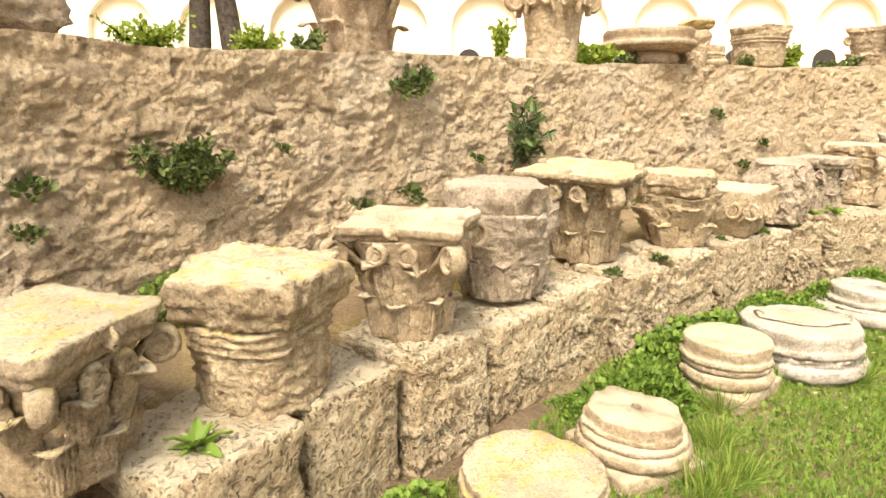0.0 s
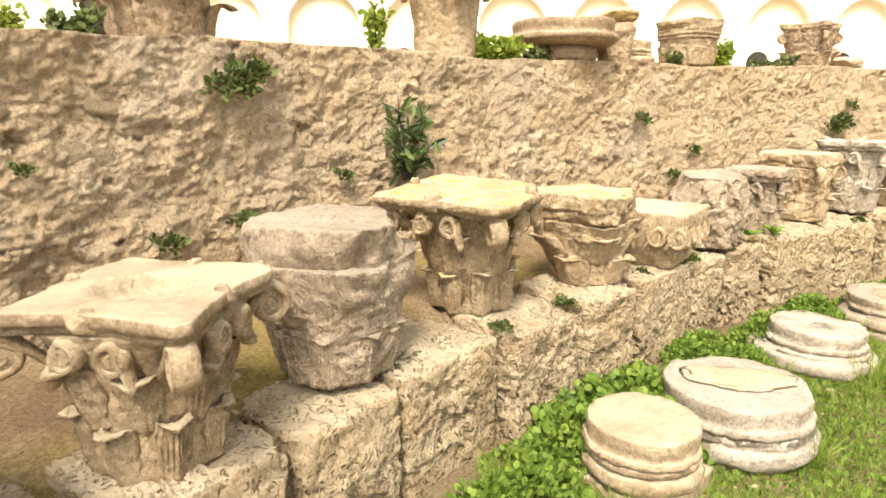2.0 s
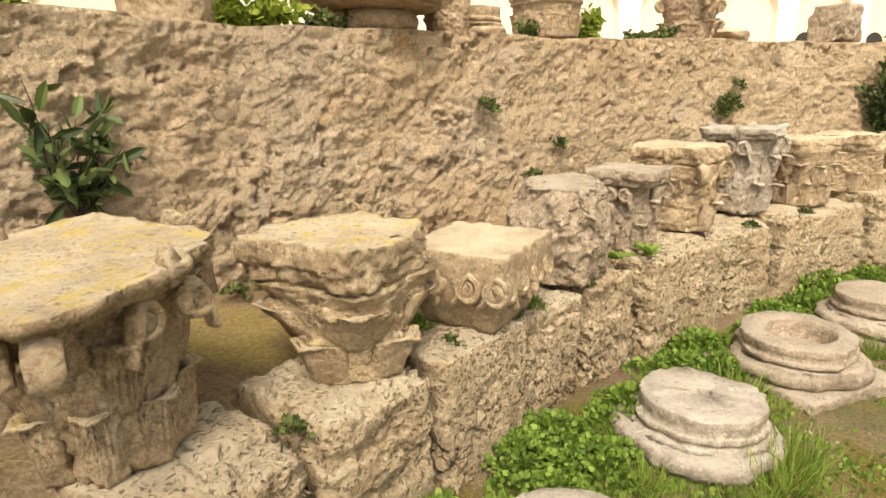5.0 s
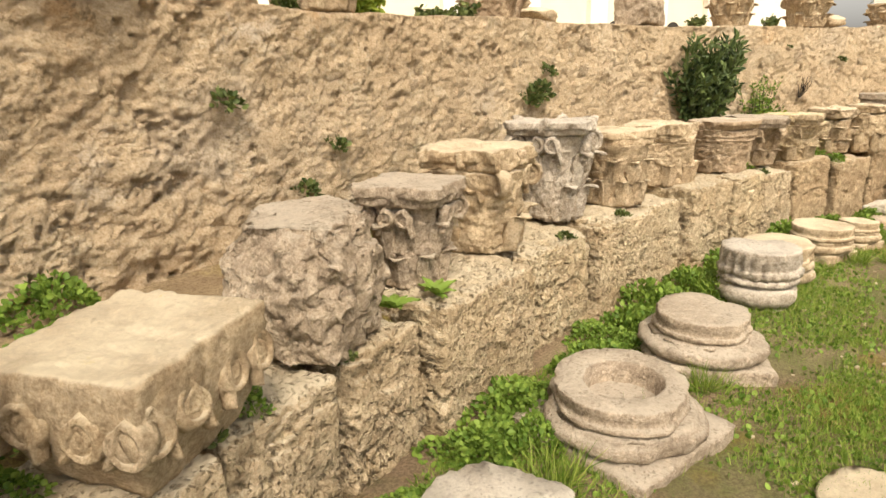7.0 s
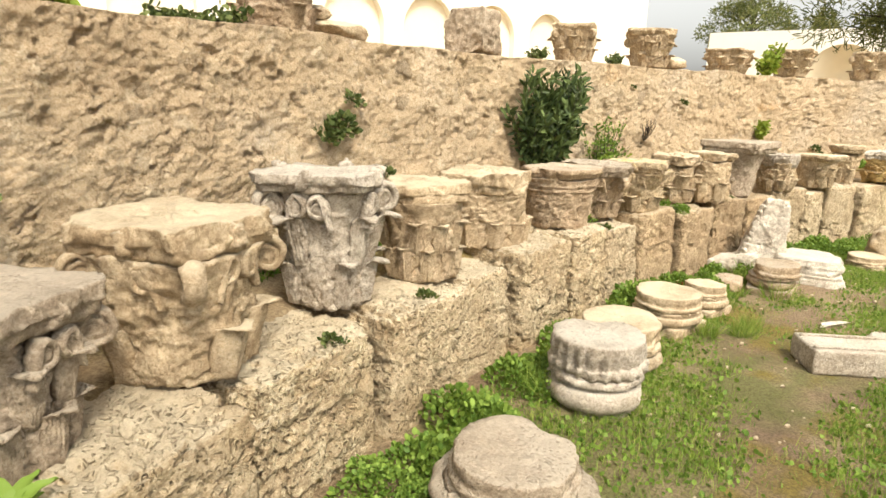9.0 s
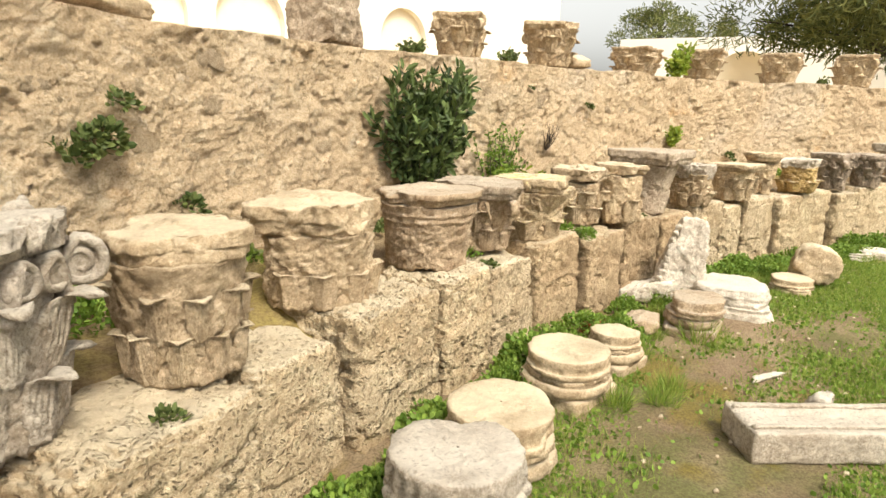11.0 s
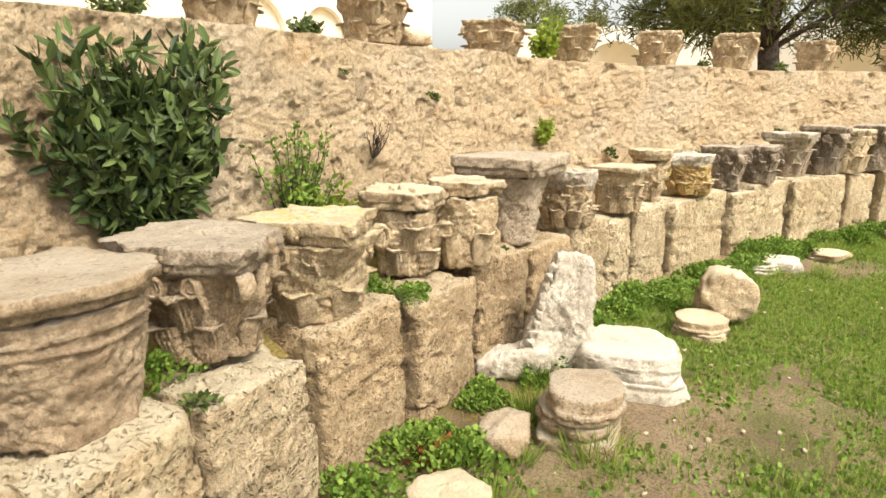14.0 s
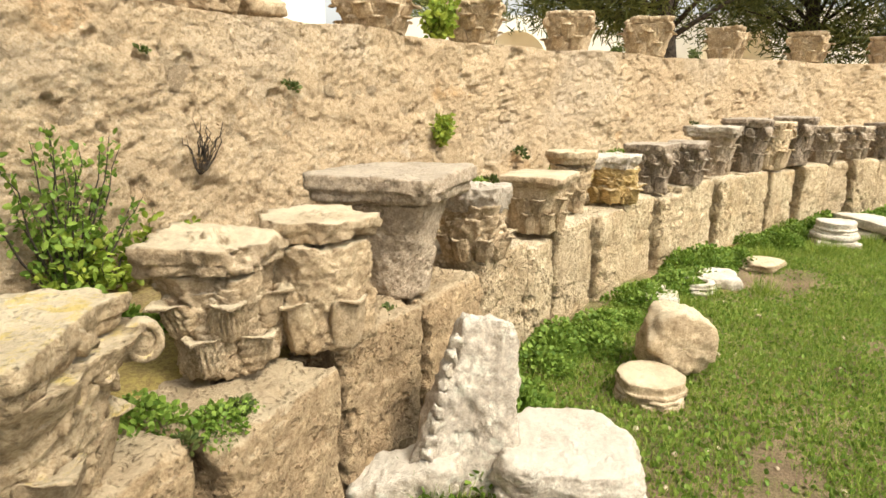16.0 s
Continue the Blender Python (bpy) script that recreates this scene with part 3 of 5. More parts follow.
def column_base(name, at, wb, wt, h, mat, label, seed, plinth=True, hole=0.0, notch=False, shaft=0.3, group="", amp=0.005, chips=0.05, carved=False, turn=0.0, plinth_w=1.0):
    """An Attic column base: square plinth, two rolls with a hollow between them, a stub of shaft."""
    e = thing(name, at, label, "column base", group)
    z = 0.0
    if plinth:
        ph = h * 0.24
        V, F = box_pts(wb * plinth_w * 0.92, wb * plinth_w * 0.92, ph + 0.04, (14, 14, 5), 0.012)
        put("plinth", wear(V, amp * 1.2, 6, seed + 2, chips) - (0, 0, 0.04), F, mat, e, at=pose(0, 0, 0, 0, 0, turn))
        z = ph
    r0, r1, hh = wb / 2, wt / 2, h - z

    def roll(zc, rr, hgt):
        return [(rr - hgt / 2 + hgt / 2 * math.cos(a), zc + hgt / 2 * math.sin(a)) for a in np.linspace(-1.45, 1.45, 8)]
    prof = [(r0 * 0.9, z - 0.01)] + roll(z + hh * 0.2, r0, hh * 0.36) + [(r1 + (r0 - r1) * 0.35, z + hh * 0.42), (r1 * 0.98, z + hh * 0.5)]
    prof += roll(z + hh * (0.62 - 0.1 * shaft), r1 * 1.05, hh * 0.16) + [(r1 * 0.97, z + hh * 0.74), (r1 * 0.985, z + hh * 0.8), (r1, z + hh * 0.96), (r1 * 0.975, z + hh)]
    prof = dense(prof, 0.018)
    if hole > 0:
        ri = r1 * hole
        prof += [(ri * 1.06, z + hh), (ri, z + hh * 0.97), (ri * 0.95, z + hh * 0.6), (ri * 0.86, z + hh * 0.34)]
    cut = next(i for i, p in enumerate(prof) if p[1] > z + hh * 0.44)
    put("lower_roll", *lathe(prof[:cut + 1], 72, amp, 7, seed + 1, chips), mat, e)
    V, F = rings(circle(72), prof[cut - 1:], 8)
    if notch:
        a = np.arctan2(V[:, 1], V[:, 0])
        V[:, :2] *= (1 - 0.28 * np.exp(-((a - 1.1) / 0.42) ** 2) * (V[:, 2] > z + hh * 0.5))[:, None]
    if carved:
        a = np.arctan2(V[:, 1], V[:, 0])
        up = (V[:, 2] > z + hh * 0.45) & (np.hypot(V[:, 0], V[:, 1]) > r1 * 0.85)
        V[:, :2] *= (1 + up * 0.05 * np.sign(np.cos(a * 22)) * np.clip((z + hh * 0.95 - V[:, 2]) / 0.04, 0, 1))[:, None]
    put("drum", wear(V, amp, 7, seed, chips), F, mat, e)
    return e

# ---- ground, terrace, walls ----
TH0, TH1 = -78.0, 62.0


def sheet(th0, th1, off0, off1, nth, noff, zf, seed, amp):
    a = np.radians(np.linspace(th0, th1, nth))
    o = np.linspace(off0, off1, noff)
    A, O = np.meshgrid(a, o)
    A, O = A.ravel(), O.ravel()
    P = np.c_[CX + (RAD + O) * np.sin(A), CY + (RAD + O) * np.cos(A), 0 * A]
    P[:, 2] = zf(np.degrees(A), O) + amp * fbm(P, 1.3, 5, seed) + amp * 0.3 * fbm(P, 9, 3, seed + 5)
    return P, grid_faces(nth, noff)[:, ::-1]


def lawn_height(P):
    return 0.018 * fbm(np.c_[P, 0 * P[:, 0]], 0.9, 4, 50) + 0.006 * fbm(np.c_[P, 0 * P[:, 0]], 7, 3, 51)


# one sheet of ground out to the horizon, fine near the ledge
ax = np.unique(np.concatenate([np.linspace(-1, 1, 25) ** 3 * 900 + 7, np.linspace(-6, 18, 241)]))
ay = np.unique(np.concatenate([np.linspace(-1, 1, 25) ** 3 * 900 + 2, np.linspace(-4, 7.5, 116)]))
GX, GY = np.meshgrid(ax, ay)
G = np.c_[GX.ravel(), GY.ravel()]
G = np.c_[G, lawn_height(G)]
tagged(put("ground", G, grid_faces(len(ax), len(ay)), M_GROUND), "trodden earth with patches of grass and moss", "ground", kind="structure")

P, F = sheet(TH0, TH1, 0.25, 1.36, 420, 34, lambda d, o: 0.62 + 0.0024 * d - 0.05 + 0.07 * o - 0.09 * np.clip((0.52 - o) / 0.27, 0, 1), 60, 0.02)
tagged(put("terrace_earth", P, F, M_EARTH), "mossy brown earth behind the stone ledge", "ground", kind="structure")

P, F = sheet(-110, 110, 1.75, 260, 120, 60, lambda d, o: wall_z(np.maximum(d, -56.0)) - 0.06 + 0.004 * np.minimum(o, 30), 61, 0.02)
tagged(put("upper_ground", P, F, M_EARTH), "earth terrace behind the rubble wall", "ground", kind="structure")

# rubble wall: lumpy mortared stones, the pointing worn away in places
a = np.concatenate([np.linspace(TH0, -60, 90, endpoint=False), np.linspace(-60, 14, 1500, endpoint=False), np.linspace(14, TH1, 480)])
NTH, NZ = len(a), 125
zz = np.linspace(0.30, 1.0, NZ)
A, Zt = np.meshgrid(a, zz)
A, Zt = A.ravel(), Zt.ravel()
arc = np.radians(A) * (RAD + WALL_OFF)
S = np.c_[arc, Zt * 0, Zt * WALL_TOP]
top = wall_z(A) - 0.01 + 0.02 * fbm(np.c_[arc, 0 * arc, 0 * arc], 1.6, 4, 70)
Zw = Zt * top
wu = arc + 0.07 * fbm(S, 4, 3, 71) + 0.02 * fbm(S, 17, 3, 91)
wv = Zw + 0.06 * fbm(S, 4, 3, 72) + 0.02 * fbm(S, 17, 3, 92)
f1, f2, cell = worley(wu / 0.19, wv / 0.13, 73, 1.2)
gap = np.clip((f2 - f1) / 0.16, 0, 1)
bare = np.clip((fbm(S, 1.3, 4, 74) + 0.45 * cell[:, 1] + 0.05) / 0.10, 0, 1)
g1, g2, cell2 = worley(wu / 0.07, wv / 0.05, 75, 1.3)
small = np.clip((g2 - g1) / 0.22, 0, 1)
bits = np.clip((fbm(S, 2.6, 3, 93) + 0.5 * cell2[:, 1] - 0.25) / 0.08, 0, 1)
disp = 0.6 * bare * (0.016 * gap ** 0.5 - 0.012 + 0.007 * cell[:, 0] + 0.005 * fbm(S, 14, 4, 94, 0.65)) + bits * (0.009 * small ** 0.5 - 0.004 + 0.004 * cell2[:, 0])
disp += 0.007 * fbm(S, 1.2, 3, 76) + 0.0042 * fbm(S, 30, 3, 78, 0.7)
for fq, steps, deep, sd in ((2.2, 4.0, 0.0045, 79), (4.6, 4.0, 0.004, 82), (9.0, 3.2, 0.0035, 85)):
    flake = (fbm(S * np.array((1, 1, 1.25)), fq, 5, sd, 0.58)) * steps
    whole = np.floor(flake)
    disp += deep * (whole + np.clip((flake - whole - 0.86) / 0.14, 0, 1) + 0.25 * (flake - whole))
hole = fbm(S, 5.2, 4, 96, 0.6)
disp -= 0.030 * np.clip((hole - 0.72) / 0.06, 0, 1)
crack = np.abs(fbm(S * np.array((1, 1, 0.6)), 1.5, 5, 97, 0.55))
disp -= 0.010 * np.clip(1 - crack / 0.012, 0, 1) * (fbm(S, 0.9, 2, 98) > 0.1)
Rw = RAD + WALL_OFF - disp + 0.03 * (Zt - 0.6)
front = np.c_[CX + Rw * np.sin(np.radians(A)), CY + Rw * np.cos(np.radians(A)), Zw]
rows = [front]
for depth, drop in ((0.03, -0.012), (0.10, -0.02), (0.2, -0.015), (0.34, -0.02), (0.46, -0.03), (0.5, -0.25), (0.5, -1.0)):
    r = Rw[-NTH:] + depth
    ta = np.radians(a)
    z = Zw[-NTH:] - drop * (-1 if drop < -0.2 else 1) * (1 if drop < -0.2 else -0.6) + (0.02 * fbm(np.c_[arc[-NTH:], 0 * a + depth * 3, 0 * a], 5, 4, 80) if drop > -0.2 else 0)
    if drop < -0.2:
        z = Zw[-NTH:] + drop
    rows.append(np.c_[CX + r * np.sin(ta), CY + r * np.cos(ta), z])
V = np.concatenate(rows)
wall = tagged(put("wall_rubble", V, grid_faces(NTH, NZ + 7), M_WALL), "curved retaining wall of mortared rubble stone with crumbling pointing", "wall", kind="structure")

# ashlar ledge in front of the wall
ledge = thing("ledge_wall", Matrix.Identity(4), "curved low ledge of weathered tufa blocks with open joints", "wall", kind="structure")
JOINTS = [-74, -70.5, -67, -63.5, -60.5, -57.6, -55.0, -52.4, -50.0, -47.45, -45.05, -42.1, -39.4, -36.8, -34.0, -31.4, -29.0, -24.95, -21.15, -17.7,
          -15.1, -11.7, -9.1, -6.4, -3.5, -0.6, 2.4, 5.2, 8.0, 9.9, 12.9, 15.2, 18.2, 20.4, 23.8, 26.6, 29.4, 32.0, 34.6, 37.2, 39.8, 42.4, 45, 48, 51, 54, 57, 60]
rng = random.Random(5)
for k, (t0, t1) in enumerate(zip(JOINTS, JOINTS[1:])):
    mid = (t0 + t1) / 2
    w = radians(t1 - t0) * RAD
    h = ledge_z(mid) + rng.uniform(-0.03, 0.03)
    worn = 2.0 if -4 < mid < 4 else 1.0
    V, F = box_pts(w - 0.030 - 0.022 * rng.random(), 0.48, h + 0.10, (60, 26, 62) if mid < 12 else (32, 22, 36), 0.030)
    V = V - (0, 0, 0.10)
    n = V - np.array((0, 0.0, h / 2))
    n /= np.linalg.norm(n, axis=1, keepdims=True)
    holed = np.clip((0.55 if -42 < mid < -22 else 0.15) + 1.2 * fbm(V, 2.2, 3, 600 + k), 0.0, 1)
    lump = fbm(V, 4.5, 4, 300 + k) * 0.009 * worn + (0.5 - np.abs(fbm(V, 9, 4, 450 + k, 0.65))) * 0.010 + fbm(V, 30, 2, 400 + k) * 0.003
    pit = -0.026 * np.clip((fbm(V, 17, 4, 500 + k, 0.62) - 0.30) / 0.10, 0, 1) * holed - 0.014 * np.clip((fbm(V, 36, 2, 520 + k) - 0.28) / 0.12, 0, 1) * holed
    slot = -0.018 * np.clip((fbm(V * np.array((0.6, 0.6, 1.6)), 6, 4, 540 + k, 0.6) - 0.42) / 0.07, 0, 1)
    corner = np.clip(fbm(V, 3.5, 3, 700 + k), 0, 1) * (np.abs(V[:, 0]) / w * 2) ** 4 * np.clip(V[:, 2] / h, 0, 1) ** 2
    V = V + n * (lump + pit + slot - corner * 0.10 * worn)[:, None]
    off = rng.uniform(-0.025, 0.065) + 0.235
    o = put("stone_block", V, F, M_TUFA_RED if -5.5 < mid < 6 else M_TUFA, ledge, at=Matrix.Translation(polar(mid, off, 0)) @ pose(0, 0, 0, rng.uniform(-1, 1), 0, -mid + rng.uniform(-1.2, 1.2)))

# ---- capitals on the ledge ----
ROW = "capitals on the ledge"


def on_ledge(deg, off, yaw=0.0, lift=0.0):
    return Matrix.Translation(polar(deg, off, ledge_z(deg) + 0.006 + lift)) @ pose(0, 0, 0, 0, 0, -deg + yaw)


capital("capital", on_ledge(-55.2, 0.36, 20), 0.36, 0.50, 0.44, M_LICHEN, "tan limestone capital with curled leaves and yellow lichen on top", 11, group=ROW, amp=0.006, chips=0.06, slab=0.2)
capital("capital", on_ledge(-52.3, 0.27, 20), 0.42, 0.50, 0.46, M_LICHEN, "broken rough capital, its top crusted with yellow lichen", 12, slab=0.36, sag=0.0, rows=0, volutes=False, bands=3, group=ROW, amp=0.012, chips=0.10)
capital("capital", on_ledge(-48.75, 0.27, 28), 0.36, 0.61, 0.50, M_TAN, "carved composite capital with crisp volutes and acanthus leaves", 13, slab=0.13, sag=0.10, group=ROW, amp=0.004, chips=0.02, hollow=True, curl=0.035)
drum_capital("capital", on_ledge(-45.4, 0.31, 20), 0.40, 0.58, 0.58, M_GREY, "worn grey capital with a thick top and faint leaves", 14, 0.010, 0.1, 1, group=ROW)
capital("capital", on_ledge(-41.1, 0.40, 12), 0.41, 0.72, 0.57, M_LICHEN, "tall leafy capital under a broad slab with yellow lichen", 15, slab=0.11, sag=0.03, group=ROW, amp=0.010, chips=0.12, tip=(0, -3), curl=0.03)
capital("capital", on_ledge(-37.55, 0.24, 10), 0.34, 0.55, 0.49, M_LICHEN, "capital with smooth leaves and a thick pitted abacus", 16, slab=0.30, sag=0.05, rows=2, leaves=4, carve=0.04, box=1.0, volutes=False, ribs=1, group=ROW, amp=0.014, chips=0.08, curl=0.025)


def ionic_block(name, at, w, d, h, mat, label, seed):
    """A wide flat-topped block, tapering downwards, with a row of scrolls carved on its face."""
    e = thing(name, at, label, "capital", ROW)
    V, F = box_pts(w, d, h, (30, 24, 16), 0.015)
    s = 0.62 + 0.38 * np.clip(V[:, 2] / (h * 0.72), 0, 1) ** 0.8
    V[:, 0] *= s
    V[:, 1] *= s
    put("body", wear(V, 0.007, 7, seed, 0.04), F, mat, e)
    me = mesh_of("scroll", *spiral(0.058, 0.014, (-0.03, -0.08), seed), mat)
    for x in (-0.20, -0.07, 0.07, 0.20):
        o = new("scroll", me)
        o.parent = e
        o.matrix_basis = pose(x * w / 0.52, -d / 2 * 0.93, h * 0.60, -16, 0, 0) @ Matrix.Diagonal((1 if x > 0 else -1, 0.9, 1, 1))
        o2 = new("scroll", me)
        o2.parent = e
        o2.matrix_basis = pose(-w / 2 * 0.95, x * d / 0.52, h * 0.60, 0, -16, 90) @ Matrix.Diagonal((1 if x > 0 else -1, 0.9, 1, 1))
    return e


ionic_block("capital", on_ledge(-34.4, 0.20, 14, -0.01), 0.50, 0.46, 0.34, M_TAN, "low flat-topped capital with carved scrolls on its faces", 17)
V, F = box_pts(0.50, 0.46, 0.50, (46, 44, 46), 0.03)
V[:, :2] *= (0.84 + 0.18 * np.clip(V[:, 2] / 0.36, 0, 1))[:, None]
V = fracture(V, 27, 16, 0.70, 0.92)
V = V + np.stack([0.4 - np.abs(fbm(V, 7, 5, 25 + k, 0.62)) for k in range(3)], 1) * 0.034
V[:, 2] = np.clip(V[:, 2], 0, 0.475 + 0.1 * V[:, 0])
tagged(put("broken_stone", V, F, M_GREY, at=on_ledge(-30.9, 0.27, 15, -0.01)), "dark rough-broken block of stone on the ledge", "stone block", ROW)
capital("capital", on_ledge(-27.6, 0.33, 15), 0.32, 0.42, 0.46, M_GREY, "grey capital with scrolls and a flat pale top", 18, slab=0.2, sag=0.02, group=ROW, amp=0.010, chips=0.08, curl=0.03)
capital("capital", on_ledge(-24.7, 0.37, 12), 0.42, 0.54, 0.54, M_TAN, "tan capital with broken upper leaves and lichen on top", 19, slab=0.2, sag=0.05, rows=1, leaves=7, ribs=1, group=ROW, amp=0.014, chips=0.12, curl=0.035)
capital("capital", on_ledge(-20.75, 0.42, 18), 0.40, 0.52, 0.60, M_GREYWHITE, "tall pale grey capital with a bent leaf and flat top", 20, slab=0.13, sag=0.04, group=ROW, amp=0.012, chips=0.1, curl=0.05)
capital("capital", on_ledge(-17.95, 0.31, 10), 0.41, 0.47, 0.50, M_TAN, "column-like capital with two rows of carved leaves", 22, slab=0.2, round_top=True, leaves=10, volutes=False, group=ROW, amp=0.012, chips=0.08, curl=0.02)
capital("capital", on_ledge(-13.9, 0.43, 25), 0.48, 0.54, 0.47, M_TAN, "capital with smooth leaves and an eroded grey top", 23, power=1.4, cuts=6, carve=0.018, slab=0.3, sag=0.02, rows=1, leaves=9, ribs=2, volutes=False, group=ROW, amp=0.014, chips=0.10, curl=0.012)
capital("capital", on_ledge(-10.15, 0.36, 0), 0.44, 0.58, 0.44, M_PINK, "vase-shaped brown capital with moulded rings below the rim", 24, slab=0.16, round_top=True, rows=0, volutes=False, group=ROW, amp=0.011, chips=0.10, bands=2)
capital("capital", on_ledge(-7.4, 0.38, 25), 0.38, 0.57, 0.43, M_PINK, "dark weathered capital with a broad worn abacus", 25, slab=0.22, sag=0.05, leaves=7, group=ROW, amp=0.013, chips=0.1, slab_mat=M_GREY, curl=0.03)
capital("capital", on_ledge(-5.15, 0.27, 20), 0.35, 0.55, 0.43, M_LICHEN, "capital with smooth leaves and a spot of yellow lichen", 26, slab=0.22, sag=0.11, rows=1, leaves=6, ribs=1, cuts=1, box=1.0, group=ROW, amp=0.012, chips=0.1)
capital("capital", on_ledge(-1.5, 0.34, 20), 0.34, 0.42, 0.43, M_TAN, "eroded tan capital with blurred leaves", 27, slab=0.22, sag=0.03, leaves=6, volutes=False, group=ROW, amp=0.016, chips=0.14, curl=0.03)
capital("capital", on_ledge(0.0, 0.17, 5), 0.34, 0.42, 0.45, M_TAN, "tan capital with an eight-sided worn top", 28, slab=0.16, round_top=True, rows=1, leaves=6, ribs=1, volutes=False, group=ROW, amp=0.012, chips=0.12)
capital("capital", on_ledge(2.8, 0.22, 12), 0.32, 0.62, 0.54, M_GREY, "smooth dark grey capital under a broad slab", 29, slab=0.22, sag=0.05, rows=0, volutes=False, group=ROW, amp=0.008, chips=0.06, flare=0.9)
drum_capital("capital", on_ledge(5.9, 0.15, 0), 0.32, 0.38, 0.40, M_TAN, "small worn capital with a whitish broken top", 30, 0.018, 0.14, 1, 8, group=ROW, slab_mat=M_GREYWHITE)
capital("capital", on_ledge(9.6, 0.16, 10), 0.34, 0.46, 0.36, M_TAN, "low capital with two rows of leaves", 31, slab=0.18, group=ROW, volutes=False, sag=0.05, amp=0.008, chips=0.08, curl=0.02)
capital("capital", on_ledge(12.8, 0.24, 0), 0.22, 0.36, 0.44, M_TAN, "slim capital with a flat round top", 32, slab=0.2, round_top=True, rows=1, leaves=6, volutes=False, group=ROW, amp=0.012, chips=0.1)
capital("capital", on_ledge(15.7, 0.18, 20), 0.34, 0.36, 0.36, M_OCHRE, "ochre capital with a white broken top", 33, slab=0.26, rows=1, leaves=6, ribs=1, volutes=False, group=ROW, amp=0.016, chips=0.16, slab_mat=M_WHITE)
capital("capital", on_ledge(18.9, 0.20, 15), 0.34, 0.42, 0.41, M_DARK, "dark sooty capital with carved leaves", 34, slab=0.2, group=ROW, amp=0.012, chips=0.1)
capital("capital", on_ledge(21.6, 0.15, 15), 0.30, 0.36, 0.39, M_DARK, "dark sooty capital with carved leaves", 35, slab=0.2, group=ROW, amp=0.012, chips=0.1)
capital("capital", on_ledge(25.6, 0.30, 15), 0.34, 0.54, 0.49, M_GREY, "capital with a broad pale slab", 36, slab=0.22, volutes=False, group=ROW, amp=0.010, chips=0.08, slab_mat=M_GREYWHITE)
capital("capital", on_ledge(28.0, 0.22, 20), 0.34, 0.50, 0.55, M_DARK, "tall dark capital with a spreading top", 37, slab=0.16, group=ROW, amp=0.010, chips=0.08)
capital("capital", on_ledge(30.0, 0.18, 10), 0.32, 0.40, 0.50, M_TAN, "pale smooth capital with broad plain leaves", 38, slab=0.16, rows=1, leaves=6, ribs=1, group=ROW, amp=0.010, chips=0.08)
capital("capital", on_ledge(32.2, 0.18, 10), 0.33, 0.46, 0.54, M_DARK, "tall dark capital with a spreading top", 39, slab=0.16, group=ROW, amp=0.010, chips=0.08)
capital("capital", on_ledge(34.9, 0.14, 10), 0.30, 0.36, 0.42, M_GREY, "grey capital with carved leaves", 40, slab=0.2, group=ROW, amp=0.010, chips=0.08)
capital("capital", on_ledge(37.9, 0.14, 10), 0.29, 0.34, 0.40, M_GREY, "grey capital with carved leaves", 41, slab=0.2, group=ROW, amp=0.010, chips=0.08)
capital("capital", on_ledge(40.6, 0.14, 10), 0.30, 0.38, 0.42, M_DARK, "dark capital with carved leaves", 42, slab=0.2, group=ROW, amp=0.010, chips=0.08)
capital("capital", on_ledge(43.4, 0.14, 20), 0.30, 0.38, 0.42, M_GREY, "grey capital with carved leaves", 43, slab=0.2, group=ROW, amp=0.010, chips=0.08)

# ---- capitals and stones on top of the rubble wall ----
TOPROW = "capitals along the wall top"


def on_wall(deg, yaw=0.0, off=1.55, lift=0.0):
    return Matrix.Translation(polar(deg, off, wall_z(deg) - 0.015 + lift)) @ pose(0, 0, 0, 0, 0, -deg + yaw)


tagged(put("broken_stone", *rock(0.42, 0.40, 0.28, 51, 0.15, 24), M_GREY, at=on_wall(-53.2, 10)), "grey broken block on the wall top", "stone block", TOPROW)
capital("capital", on_wall(-45.1, 20, lift=-0.04), 0.38, 0.58, 0.62, M_PINK, "large leafy capital standing on the wall", 52, slab=0.15, ribs=1, leaves=8, group=TOPROW, curl=0.07)
capital("capital", on_wall(-36.9, 20, lift=-0.03), 0.40, 0.62, 0.68, M_TAN, "large smooth capital with a band of scrolls near the rim", 53, slab=0.16, rows=0, sag=0.05, group=TOPROW, flare=1.05)
column_base("column_fragment", on_wall(-31.6, 0), 0.55, 0.84, 0.30, M_PINK, "broad moulded stone basin-like base on the wall", 54, plinth=False, group=TOPROW)
drum_capital("capital", on_wall(-29.0, 0), 0.30, 0.34, 0.34, M_TAN, "small worn capital on the wall", 55, 0.01, 0.1, 0, group=TOPROW)
tagged(put("broken_stone", *rock(0.30, 0.30, 0.12, 56, 0.12, 20), M_OCHRE, at=on_wall(-29.0, 0, lift=0.33)), "ochre-stained stone lying on a small capital", "stone block", TOPROW)
capital("capital", on_wall(-24.8, 10), 0.44, 0.60, 0.40, M_TAN, "vase-shaped capital with moulded rim", 57, slab=0.2, round_top=True, rows=1, leaves=8, ribs=1, volutes=False, bands=2, group=TOPROW, curl=0.01)
column_base("column_fragment", on_wall(-27.0, 5, 1.75), 0.42, 0.34, 0.22, M_TAN, "moulded base fragment on the wall", 58, plinth=False, group=TOPROW)
capital("capital", on_wall(-17.3, 20), 0.40, 0.50, 0.44, M_PINK, "four-sided capital with smooth leaves", 59, slab=0.22, rows=1, leaves=6, ribs=1, group=TOPROW, amp=0.012)
tagged(put("broken_stone", *rock(0.55, 0.34, 0.13, 60, 0.12, 20), M_TAN, at=on_wall(-15.3, 5)), "flat moulded fragment on the wall top", "stone block", TOPROW)
